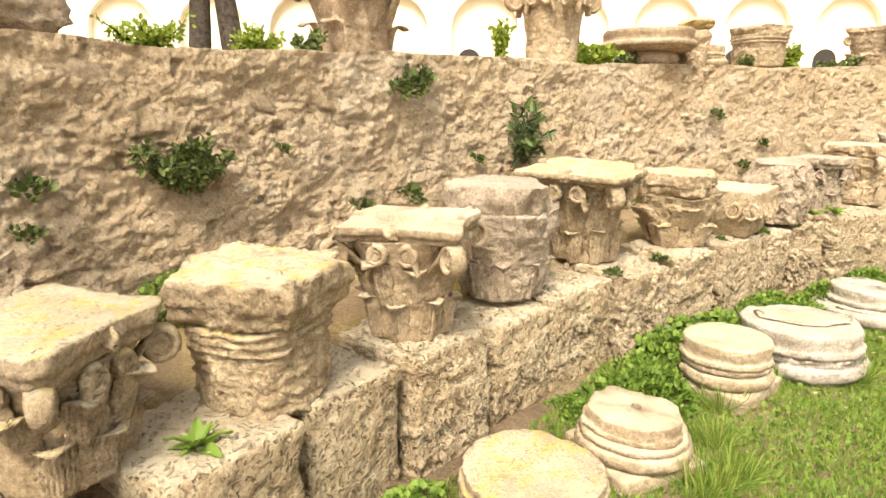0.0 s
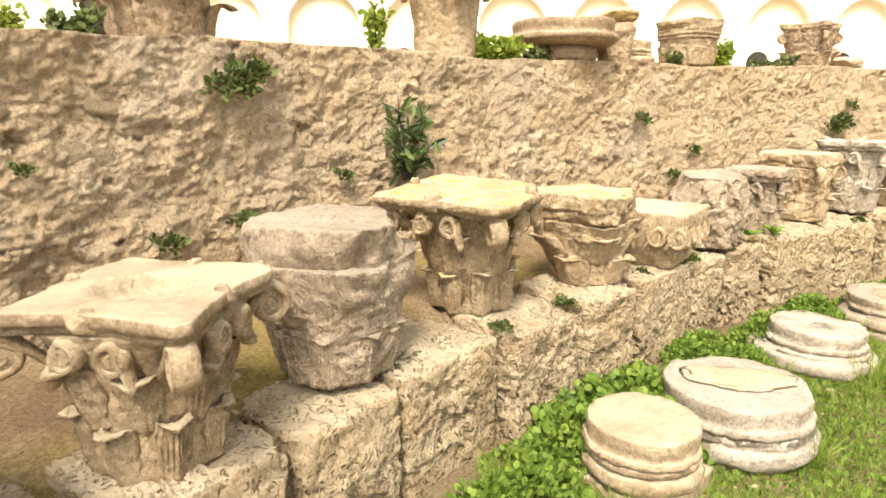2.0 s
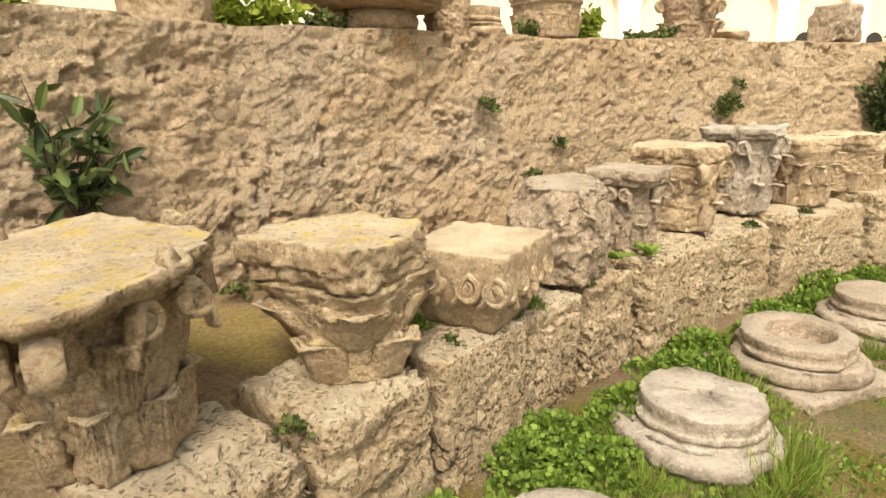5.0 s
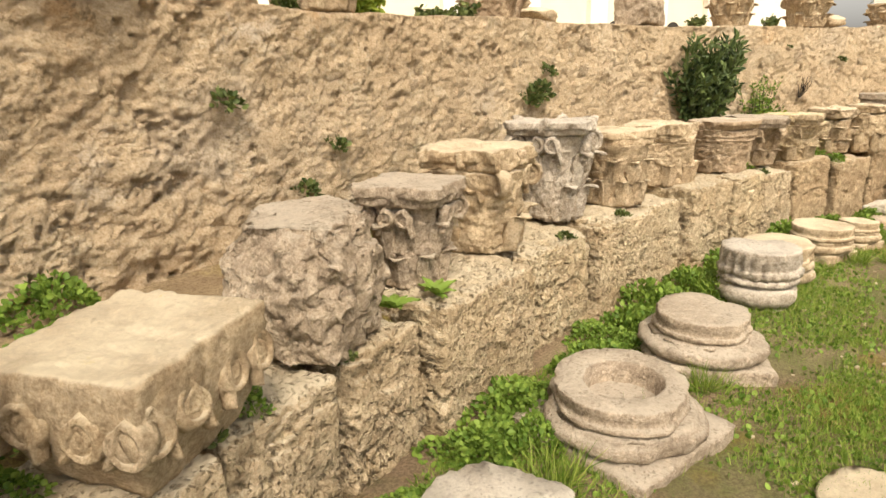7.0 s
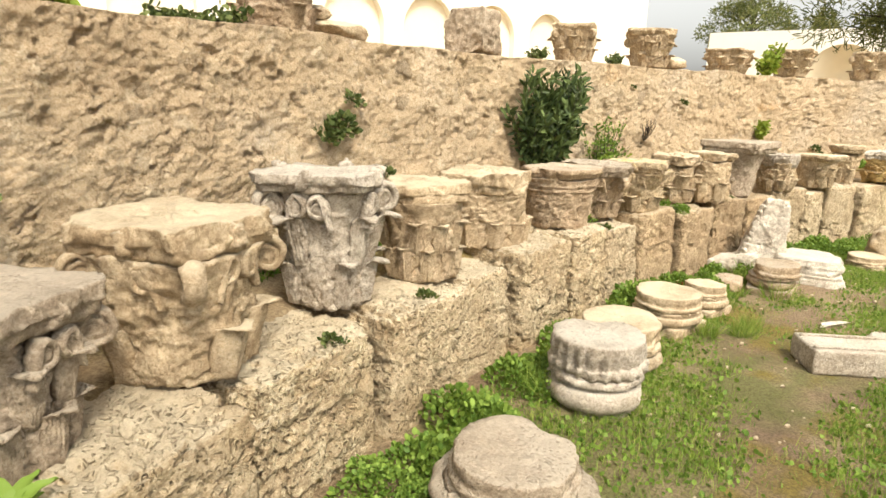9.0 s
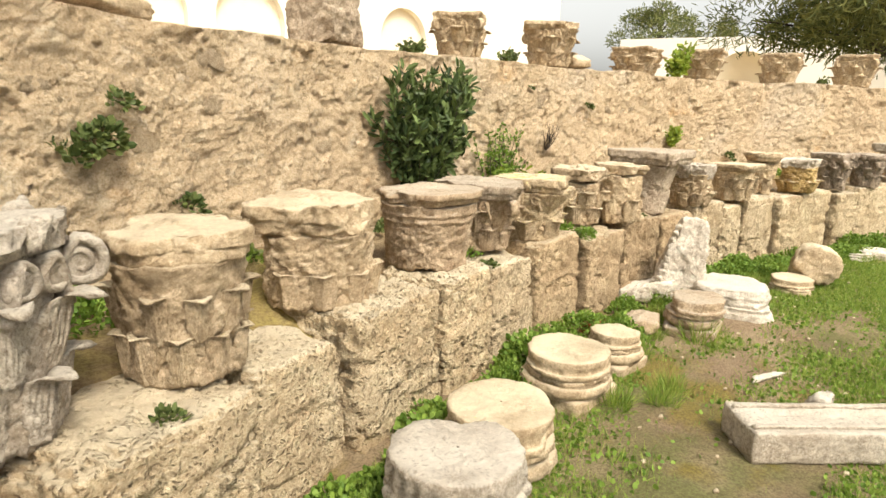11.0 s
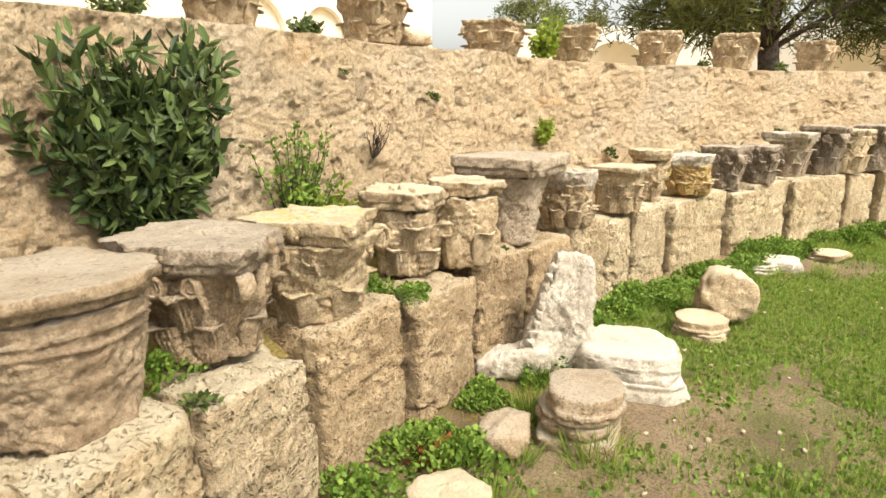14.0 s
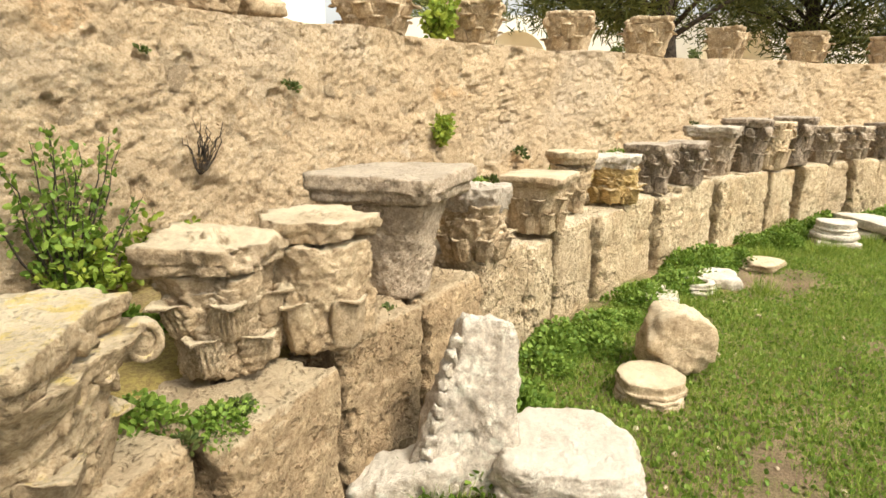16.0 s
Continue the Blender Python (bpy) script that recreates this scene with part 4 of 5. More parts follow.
tagged(put("broken_stone", *rock(0.24, 0.22, 0.09, 61, 0.12, 18), M_TAN, at=on_wall(-15.9, 5, lift=0.115)), "small flat fragment lying on another", "stone block", TOPROW)
V, F = box_pts(0.40, 0.36, 0.36, (26, 24, 24), 0.02)
V = wear(fracture(V, 62, 6, 0.78), 0.010, 7, 62, 0.05)
tagged(put("broken_stone", V, F, M_GREY, at=on_wall(-8.4, 12)), "tall rough grey block on the wall top", "stone block", TOPROW)
WALLCAPS = [(-2.0, 0.34, 0.46, 0.37, M_TAN, 63), (3.6, 0.36, 0.58, 0.42, M_TAN, 64), (10.0, 0.42, 0.50, 0.30, M_TAN, 65), (15.3, 0.36, 0.54, 0.35, M_TAN, 66),
            (21.8, 0.40, 0.54, 0.40, M_TAN, 67), (28.0, 0.42, 0.56, 0.44, M_TAN, 68), (34.8, 0.38, 0.48, 0.42, M_TAN, 69), (42.0, 0.40, 0.52, 0.42, M_TAN, 70), (49.0, 0.40, 0.52, 0.40, M_PINK, 71)]
for deg, wb, wt, h, mat, seed in WALLCAPS:
    capital("capital", on_wall(deg, 15 + seed * 7 % 30), wb, wt, h, mat, "weathered leafy capital standing on the wall top", seed, slab=0.18, leaves=7, ribs=2, group=TOPROW, amp=0.012, chips=0.1, curl=0.04)
tagged(put("stone_ball", *rock(0.28, 0.26, 0.15, 72, 0.06, 20), M_TAN, at=on_wall(5.2, 0, 1.5)), "rounded tan stone on the wall top", "stone", TOPROW)

# ---- column bases and fragments on the grass ----
YARD = "stones on the grass"


def on_grass(x, y, yaw=0.0, tip=(0, 0), lift=0.0):
    return pose(x, y, 0.0 + lift, tip[0], tip[1], yaw)


column_base("column_fragment", on_grass(0.34, 2.02, 40), 0.56, 0.54, 0.14, M_LICHEN, "flat round base with a lichened top in the weeds", 81, plinth=False, group=YARD)
column_base("column_fragment", on_grass(0.80, 2.30, 20), 0.48, 0.43, 0.24, M_TAN, "moulded column base with a small socket hole", 82, hole=0.1, group=YARD, plinth_w=0.95)
column_base("column_fragment", on_grass(1.47, 2.95, 30), 0.47, 0.43, 0.29, M_TAN, "tall moulded column base on a broken plinth", 83, group=YARD, turn=10)
column_base("column_fragment", on_grass(2.05, 3.30, 10), 0.72, 0.62, 0.25, M_GREYWHITE, "large round grey base with a split flaking top", 84, plinth=False, group=YARD, chips=0.06)
tagged(put("stone_flake", *rock(0.46, 0.26, 0.018, 85, 0.12, 18), M_TAN, at=on_grass(2.07, 3.31, -12, lift=0.252)), "thin tan flake lying on a large round base", "stone", YARD)
column_base("column_fragment", on_grass(2.99, 4.06, 10), 0.70, 0.50, 0.22, M_GREYWHITE, "rough broken column base with a socket hole", 86, hole=0.12, plinth=False, group=YARD, amp=0.008, chips=0.05)
column_base("column_fragment", on_grass(3.83, 4.46, 0), 0.68, 0.58, 0.25, M_GREY, "hollow ring-shaped column base on a square plinth", 87, hole=0.56, group=YARD, turn=12, plinth_w=1.05)
column_base("column_fragment", on_grass(4.68, 4.80, -60), 0.64, 0.48, 0.27, M_GREY, "moulded column base with a bite out of its top", 88, notch=True, group=YARD, turn=25)
column_base("column_fragment", on_grass(5.67, 5.22, 0), 0.52, 0.46, 0.36, M_GREYWHITE, "drum with a band of carved leaves", 89, plinth=False, carved=True, group=YARD, chips=0.08)
column_base("column_fragment", on_grass(6.17, 5.43, 0), 0.48, 0.46, 0.27, M_TAN, "round column base with a chipped flat top", 90, plinth=False, group=YARD, chips=0.08)
column_base("column_fragment", on_grass(6.92, 5.60, 0), 0.50, 0.43, 0.26, M_TAN, "pale moulded round column base", 91, group=YARD, plinth_w=0.85)
column_base("column_fragment", on_grass(7.47, 5.64, 0), 0.36, 0.30, 0.22, M_TAN, "small moulded column base", 92, group=YARD)
column_base("column_fragment", on_grass(8.38, 5.55, 0), 0.40, 0.38, 0.26, M_PINK, "brownish base with a round top on a square block", 93, group=YARD, turn=20)
marble = thing("column_fragment", on_grass(9.08, 5.56, 20), "bright white marble base with a worn eight-sided top", "column base", YARD)
a, reach = squared(96, 6.0)
turned = np.c_[np.cos(a), np.sin(a)] * (np.minimum(reach, 1.16) * 0.30)[:, None]
V, F = rings(turned, dense([(1.0, -0.03), (1.02, 0.05), (0.97, 0.075), (0.99, 0.10)], 0.015), 8)
put("plinth", wear(fracture(V, 941, 5, 0.84), 0.007, 7, 94, 0.05), F, M_WHITE, marble)
V, F = rings(turned, dense([(0.93, 0.08), (0.95, 0.12), (0.88, 0.15), (0.90, 0.17), (0.80, 0.22), (0.78, 0.225)], 0.012), 10)
put("drum", wear(fracture(V, 943, 6, 0.82), 0.006, 7, 95, 0.06), F, M_WHITE, marble)
tagged(put("broken_stone", *rock(0.30, 0.24, 0.15, 95, 0.15, 20), M_PINK, at=on_grass(8.10, 5.78, 20)), "small reddish stone among the weeds", "stone", YARD)
column_base("column_fragment", on_grass(9.97, 5.37, 0), 0.36, 0.34, 0.14, M_TAN, "small flat round base in tall grass", 96, plinth=False, group=YARD)
tagged(put("column_drum", *lathe(dense([(0.175, 0), (0.20, 0.03), (0.19, 0.26), (0.165, 0.29)], 0.02), 48, 0.012, 6, 97, 0.1), M_TAN, at=Matrix.Translation((10.46, 5.36, 0.165)) @ pose(0, 0, 0, 80, 0, -68)), "rough tan column drum lying on its side", "column drum", YARD)


def slab_stone(name, at, sx, sy, sz, mat, label, seed, cat="slab"):
    V, F = box_pts(sx, sy, sz, (24, 18, 6), 0.012)
    return tagged(put(name, wear(V, 0.009, 5, seed, 0.08), F, mat, at=at), label, cat, YARD)


slab_stone("marble_slab", on_grass(11.60, 5.55, 10), 0.42, 0.30, 0.07, M_WHITE, "flat white marble slab in the grass", 98)
column_base("stone_ring", on_grass(11.95, 5.30, 0), 0.30, 0.26, 0.08, M_WHITE, "white ring of marble in the grass", 99, plinth=False, hole=0.6, group=YARD)
slab_stone("marble_slab", on_grass(12.24, 5.17, 15), 0.36, 0.30, 0.09, M_WHITE, "rectangular white marble slab in the grass", 100)
tagged(put("flat_stone", *rock(0.50, 0.34, 0.09, 101, 0.1, 20), M_TAN, at=on_grass(12.93, 4.84, -20)), "flat tan stone lying in the grass", "stone", YARD)
column_base("column_fragment", on_grass(14.21, 4.16, 0), 0.44, 0.36, 0.24, M_WHITE, "white moulded base at the far end of the grass", 102, group=YARD, turn=10)
slab_stone("marble_slab", on_grass(14.75, 3.72, 35, lift=0.1), 0.8, 0.4, 0.10, M_WHITE, "white slab resting among far fragments", 103)
tagged(put("broken_stone", *rock(0.5, 0.4, 0.11, 104, 0.1, 18), M_WHITE, at=on_grass(14.75, 3.72, 0)), "white fragment under a slab", "stone", YARD)

# leaning marble fragment with a carved edge
frag = thing("carved_fragment", pose(8.87, 5.96, 0.0, 0, 0, -63), "leaning white marble cornice fragment with a carved edge", "fragment", YARD)
V, F = box_pts(0.36, 0.20, 0.66, (24, 14, 40), 0.03)
s = np.clip(1 - V[:, 2] / 0.66, 0, 1)
V[:, 0] = V[:, 0] * (0.50 + 0.75 * s) + 0.06 - 0.08 * s ** 2
put("upright", wear(wear(V, 0.012, 6, 110, 0.08), 0.005, 16, 113), F, M_WHITE, frag, at=pose(0.04, 0.02, 0.02, -10, 4, 0))
V, F = box_pts(0.44, 0.22, 0.15, (28, 14, 10), 0.04)
V[:, 2] *= 0.75 + 0.8 * (V[:, 0] + 0.22)
put("toe", wear(V, 0.012, 6, 111, 0.08), F, M_WHITE, frag, at=pose(-0.14, -0.02, 0.02, 0, -8, 0))
bead = mesh_of("bead", *rock(0.036, 0.05, 0.05, 112, 0.25, 10), M_WHITE)
for k in range(10):
    o = new("bead", bead)
    o.parent = frag
    o.matrix_basis = pose(-0.09 + 0.013 * k, -0.075 + 0.011 * k, 0.14 + 0.05 * k, 0, 0, 50 * k)

# long marble slab with a sunken panel
beam = thing("marble_beam", Matrix.Translation((7.54, 4.33, -0.01)) @ pose(0, 0, 0, 0, 0, -43), "long weathered grey marble slab with a sunken panel", "slab", YARD)
BL, BW, BH = 1.30, 0.30, 0.15
V, F = box_pts(BL, BW, BH, (60, 30, 8), 0.012)
inner = (np.abs(V[:, 0]) < BL / 2 - 0.12) & (np.abs(V[:, 1]) < BW / 2 - 0.085) & (V[:, 2] > BH * 0.98)
V[:, 2] -= np.where(inner, 0.022, 0)
put("body", wear(V, 0.004, 6, 115, 0.04), F, M_GREYWHITE, beam)
for s in (-1, 1):
    V, F = box_pts(BL * 0.985, 0.025, 0.018, (40, 3, 3), 0.006)
    put("rib", wear(V, 0.003, 8, 116 + s, 0.02), F, M_GREYWHITE, beam, at=pose(0, s * (BW / 2 - 0.055), BH - 0.003))
tagged(put("broken_stone", *rock(0.16, 0.11, 0.10, 118, 0.2, 18), M_WHITE, at=on_grass(7.74, 4.60, 0)), "small bright white marble chip in the grass", "stone", YARD)
tagged(put("broken_stone", *rock(0.26, 0.05, 0.03, 119, 0.2, 14), M_WHITE, at=on_grass(7.95, 4.92, -20)), "thin white chip in the grass", "stone", YARD)
SLABXY = [(3.6, 3.2), (4.2, 3.55), (3.1, 2.6)]
for k, (x, y) in enumerate(SLABXY):
    V, F = rock(0.75, 0.5, 0.05, 120 + k, 0.1, 22)
    tagged(put("paving_stone", V, F, M_TAN, at=on_grass(x, y, 30 * k, lift=-0.025)), "worn paving stone half sunk in moss", "paving", YARD)
tagged(put("plastic_scrap", *rock(0.16, 0.11, 0.035, 125, 0.3, 14), M_PLASTIC, at=Matrix.Translation(polar(-21.0, 0.98, ledge_z(-21) + 0.04))), "crumpled turquoise plastic scrap in the weeds", "litter")

# ---- plants ----


def leaf_mesh(name, pos, size, direction, mat, shape="oval", seed=0, width=0.4):
    """Many small leaves: a point, length and direction for each; every leaf is folded along its rib."""
    rng = np.random.RandomState(seed)
    n = len(pos)
    d = direction / (np.linalg.norm(direction, axis=1, keepdims=True) + 1e-9)
    r = rng.normal(size=(n, 3))
    s = np.cross(d, r)
    s /= np.linalg.norm(s, axis=1, keepdims=True) + 1e-9
    u = np.cross(s, d)
    L, W = size[:, None], size[:, None] * width
    if shape == "blade":
        bend = rng.uniform(0.1, 0.5, (n, 1))
        pts = [pos - s * W * 0.5, pos + s * W * 0.5, pos + d * L * 0.55 + s * W * 0.35 + u * L * bend * 0.2, pos + d * L * 0.55 - s * W * 0.35 + u * L * bend * 0.2,
               pos + d * L * 0.9 + u * L * bend * 0.7]
        F = [(0, 1, 2, 3), (3, 2, 4)]
    else:
        pts = [pos, pos + d * L * 0.35 + s * W * 0.5 + u * L * 0.08, pos + d * L * 0.75 + s * W * 0.42 + u * L * 0.06, pos + d * L,
               pos + d * L * 0.75 - s * W * 0.42 + u * L * 0.06, pos + d * L * 0.35 - s * W * 0.5 + u * L * 0.08]
        F = [(0, 1, 2, 3), (0, 3, 4, 5)]
    k = len(pts)
    V = np.stack(pts, 1).reshape(-1, 3)
    base = np.arange(n) * k
    faces = []
    for f in F:
        faces += (base[:, None] + np.array(f)).tolist()
    return mesh_of(name, V, faces, mat, False)


def clump(count, radius, height, size, mat, seed, shape="oval", width=0.5, up=0.6, dome=True):
    """Leaves over a low uneven mound."""
    rng = np.random.RandomState(seed)
    a, r = rng.uniform(0, 2 * np.pi, count), np.sqrt(rng.uniform(0, 1, count))
    lob = 1 + 0.35 * np.sin(a * 3 + seed) + 0.2 * np.sin(a * 5 + 2 * seed)
    x, y = r * radius * lob * np.cos(a), r * radius * lob * np.sin(a)
    z = height * (1 - r ** 2 * 0.9) * rng.uniform(0.25, 1, count) ** 0.7 if dome else rng.uniform(0, height * 0.2, count)
    d = np.c_[np.cos(a) * r + rng.normal(0, 0.5, count), np.sin(a) * r + rng.normal(0, 0.5, count), rng.uniform(0, 2, count) * up]
    return leaf_mesh("leaves", np.c_[x, y, z], size * rng.uniform(0.6, 1.3, count), d, mat, shape, seed, width)


WEEDS = [clump(800, 0.18, 0.17, 0.028, M_CLOVER, 200 + k, width=0.85) for k in range(4)]
TUFTS = [clump(190, 0.09, 0.02, 0.16, M_GRASS, 210 + k, "blade", 0.028, 1.8, False) for k in range(3)]
SMALLS = [clump(90, 0.07, 0.07, 0.045, M_IVY, 220 + k, width=0.6) for k in range(3)]
u, v = np.meshgrid(np.linspace(-1, 1, 5), np.linspace(0, 1, 9))
u, v = u.ravel(), v.ravel()
BROADLEAF = mesh_of("leaf", np.c_[0.14 * v, 0.028 * u * np.sin(np.clip(v * 1.05, 0, 1) ** 0.8 * np.pi) ** 0.7 + 0.003 * u, 0.012 * np.abs(u) - 0.05 * v ** 2.5 + 0.004 * np.sin(v * 20)], grid_faces(5, 9), M_CLOVER)
rng = random.Random(9)


def plant(name, me, m, label, group="weeds", category="weed"):
    o = new(name, me)
    o.matrix_basis = m
    return tagged(o, label, category, group)


# weeds in the angle between ledge and grass
d = -52.0
while d < 42:
    thick = 1.0 if -46 < d < -36 else 0.75 if -34 < d < -20 else 0.55 if d < 0 else 0.8
    for again in range(2 if -46 < d < -34 or rng.random() < thick else 0):
        s = rng.uniform(0.55, 1.15) * (1.2 if -45 < d < -38 else 0.9)
        plant("clover_clump", rng.choice(WEEDS), Matrix.Translation(polar(d, -0.10 - rng.uniform(0, 0.28) - 0.12 * again * (-46 < d < -36), 0)) @ pose(0, 0, 0, 0, 0, rng.uniform(0, 360)) @ Matrix.Diagonal((s, s, s * rng.uniform(0.7, 1.3), 1)),
              "bright green clover-like weeds at the foot of the ledge")
    if rng.random() < 0.5:
        s = rng.uniform(0.5, 1.1)
        plant("grass_tuft", rng.choice(TUFTS), Matrix.Translation(polar(d, -0.2 - rng.uniform(0, 0.75), 0)) @ pose(0, 0, 0, 0, 0, rng.uniform(0, 360)) @ Matrix.Scale(s, 4), "tuft of long green grass among the stones")
    d += 0.95
# weeds on the terrace and in joints
for k in range(46):
    d = rng.uniform(-54, 42)
    o = rng.choice((rng.uniform(0.75, 1.2), rng.uniform(1.1, 1.25)))
    s = rng.uniform(0.5, 1.1)
    plant("weed", rng.choice(SMALLS + WEEDS[:1]), Matrix.Translation(polar(d, o, ledge_z(d) - 0.03 + 0.07 * o)) @ pose(0, 0, 0, 0, 0, rng.uniform(0, 360)) @ Matrix.Scale(s, 4), "small green weeds behind the ledge")
for d, o, s in ((-3.5, 0.26, 0.7), (-2.9, 0.10, 0.5), (-3.9, 0.5, 0.6), (-8.7, 0.40, 0.7), (-8.9, 0.62, 0.6), (-6.2, 0.62, 0.5), (-35.9, 0.36, 0.6), (-35.6, 0.60, 0.7), (-33.0, 0.20, 0.5),
                (-32.6, 0.62, 0.8), (-33.6, 0.85, 0.9), (-25.5, 1.0, 0.9), (-23.5, 1.05, 0.9), (-21.9, 1.0, 1.0), (-20.4, 0.95, 0.9), (-22.6, 0.75, 0.7), (-0.6, 0.7, 0.8), (0.8, 0.95, 1.0), (-1.8, 0.95, 1.0), (-16.0, 1.05, 0.8)):
    plant("weed", WEEDS[int(-d) % 4], Matrix.Translation(polar(d, o, ledge_z(d) - 0.05 + 0.07 * o)) @ pose(0, 0, 0, 0, 0, d * 50) @ Matrix.Scale(s, 4), "leafy green weeds between the capitals")
for d, o in ((-54.0, 0.12), (-29.3, 0.16), (-28.3, 0.10)):
    e = thing("leafy_rosette", Matrix.Translation(polar(d, o, ledge_z(d) + 0.01)), "broad-leaved green rosette growing on the ledge", "weed", "weeds")
    for k in range(13):
        lf = new("leaf", BROADLEAF)
        lf.parent = e
        lf.matrix_basis = pose(0, 0, 0.01, rng.uniform(-25, 25), -rng.uniform(5, 60), k * 137) @ Matrix.Scale(rng.uniform(0.4, 0.8), 4)
for d in (-41.8, -39.4, -35.8, -33.9, -31.2, -22.5, -19.2, -8.9, -3.6, -2.6, -0.2, 1.5):
    plant("weed", rng.choice(SMALLS), Matrix.Translation(polar(d, 0.10, ledge_z(d) - 0.02)) @ pose(0, 0, 0, 0, 0, d * 40) @ Matrix.Scale(0.55, 4), "little plant rooted in a joint of the ledge")

# plants rooted in the rubble wall
WALLPLANTS = [(-53.6, 1.18, 1.0, 1), (-44.4, 1.57, 1.2, 2), (-46.0, 0.90, 0.9, 1), (-44.2, 0.93, 1.0, 0), (-28.6, 1.39, 1.0, 2), (-25.4, 1.11, 0.9, 1), (-26.5, 0.88, 1.0, 0), (-53.7, 1.01, 0.7, 1),
              (-16.5, 1.27, 1.2, 1), (-15.6, 1.50, 0.9, 2), (-14.1, 0.98, 1.0, 0), (-48.3, 1.27, 0.5, 1), (-41.5, 1.12, 0.7, 1), (5.2, 1.56, 0.7, 1), (16.9, 0.99, 1.0, 0), (1.1, 1.71, 0.4, 1), (31, 1.15, 0.8, 1)]
for d, z, s, k in WALLPLANTS:
    if s:
        for j in range(1 if s < 1.1 else 3):
            plant("wall_plant", SMALLS[(k + j) % 3], Matrix.Translation(polar(d + (j - 0.5) * 0.35 * (s > 1.1), WALL_OFF - 0.02, z - 0.05 + 0.04 * j)) @ pose(0, 0, 0, 35, 0, -d) @ Matrix.Scale(s * 0.85, 4), "small green plant growing out of the rubble wall", "wall plants", "wall plant")


def shrub(name, at, shoots, reach, height, leaf, mat, label, seed, per=46, width=0.3):
    """A shrub of many woody shoots, each lined with leaves, leaning out of the wall."""
    e = thing(name, at, label, "shrub", "wall shrubs")
    rg = np.random.RandomState(seed)
    pos, dr, sz, woods = [], [], [], []
    for k in range(shoots):
        az, top_ = rg.uniform(-np.pi, 0), height * rg.uniform(0.45, 1.0)
        out = reach * rg.uniform(0.15, 1.0)
        s = np.linspace(0, 1, 9)
        path = np.c_[out * math.cos(az) * s ** 0.8, 0.55 * out * math.sin(az) * s ** 0.7 - 0.02, top_ * s ** 1.1]
        path += rg.normal(0, 0.01, path.shape) * s[:, None]
        woods.append(tube(path, 0.006 * (1.2 - s), 5))
        q = rg.uniform(0.2, 1, per)
        P = np.stack([np.interp(q, s, path[:, c]) for c in range(3)], 1)
        pos.append(P + rg.normal(0, 0.012, P.shape))
        dr.append(np.gradient(path, axis=0)[np.clip((q * 8).astype(int), 0, 8)] * 4 + rg.normal(0, 0.42, P.shape))
        sz.append(leaf * rg.uniform(0.6, 1.25, per))
    V, F = joined(woods)
    put("wood", V, F, M_BARK, e)
    o = new("foliage", leaf_mesh("foliage", np.concatenate(pos), np.concatenate(sz), np.concatenate(dr), mat, "oval", seed, width))
    o.parent = e
    return e


def at_wall(d, z):
    return Matrix.Translation(polar(d, WALL_OFF - 0.03, z)) @ pose(0, 0, 0, 0, 0, -d)


shrub("wall_shrub", at_wall(-39.6, 1.02), 10, 0.28, 0.52, 0.11, M_LAUREL, "young evergreen shoot with long leaves growing from the wall", 240, 16)
shrub("wall_shrub", at_wall(-50.8, 1.08), 18, 0.30, 0.24, 0.045, M_IVY, "dark small-leaved shrub hanging on the wall", 241, 60, 0.5)
shrub("laurel_bush", at_wall(-5.6, 0.80), 74, 0.58, 0.98, 0.095, M_LAUREL, "dense dark green laurel bush growing against the wall", 242, 58, 0.34)
shrub("bramble", at_wall(-1.2, 0.68), 26, 0.40, 0.70, 0.036, M_CLOVER, "light green bramble with reddish stems against the wall", 243, 44, 0.6)
shrub("bramble", at_wall(-0.4, 0.68), 18, 0.55, 0.32, 0.04, M_YOUNG, "low yellow-green plants at the foot of the wall", 244, 46, 0.6)
shrub("fern_clump", at_wall(11.8, 1.10), 18, 0.12, 0.24, 0.04, M_YOUNG, "bright green round tuft growing from a crack in the wall", 245, 50, 0.5)
shrub("dry_shrub", at_wall(2.1, 1.10), 16, 0.2, 0.26, 0.02, M_DRY, "dry twiggy plant on the wall", 246, 10)


def top_plant(d, reach, height, mat, seed, label, leaf=0.05, shoots=14):
    return shrub("wall_top_plant", Matrix.Translation(polar(d, 1.50, wall_z(d) - 0.03)) @ pose(0, 0, 0, 0, 0, -d), shoots, reach, height, leaf, mat, label, seed, 34, 0.6)


top_plant(-39.7, 0.10, 0.42, M_YOUNG, 250, "upright yellow-green sapling on the wall top", 0.045, 8)
top_plant(-35.5, 0.36, 0.16, M_YOUNG, 251, "low green weeds on the wall top", 0.06, 18)
top_plant(-50.8, 0.30, 0.12, M_YOUNG, 252, "low green weeds on the wall top", 0.03, 22)
top_plant(-48.3, 0.18, 0.14, M_YOUNG, 253, "low green weeds on the wall top", 0.03, 18)
top_plant(-23.3, 0.20, 0.24, M_YOUNG, 254, "bushy green weed on the wall top", 0.05, 14)
top_plant(-20.4, 0.25, 0.07, M_IVY, 255, "flat green weed on the wall top", 0.04, 12)
top_plant(12.9, 0.24, 0.40, M_YOUNG, 256, "fresh green sapling sprouting over the wall", 0.06, 22)
for k, d in enumerate((-46.9, -33.2, -25.9, -19.0, -5.0, 0.5, 24.8, 31.5)):
    top_plant(d, 0.16, 0.12, M_IVY, 257 + k, "small weeds on the wall top", 0.04, 8)

# ---- buildings and trees beyond the wall ----


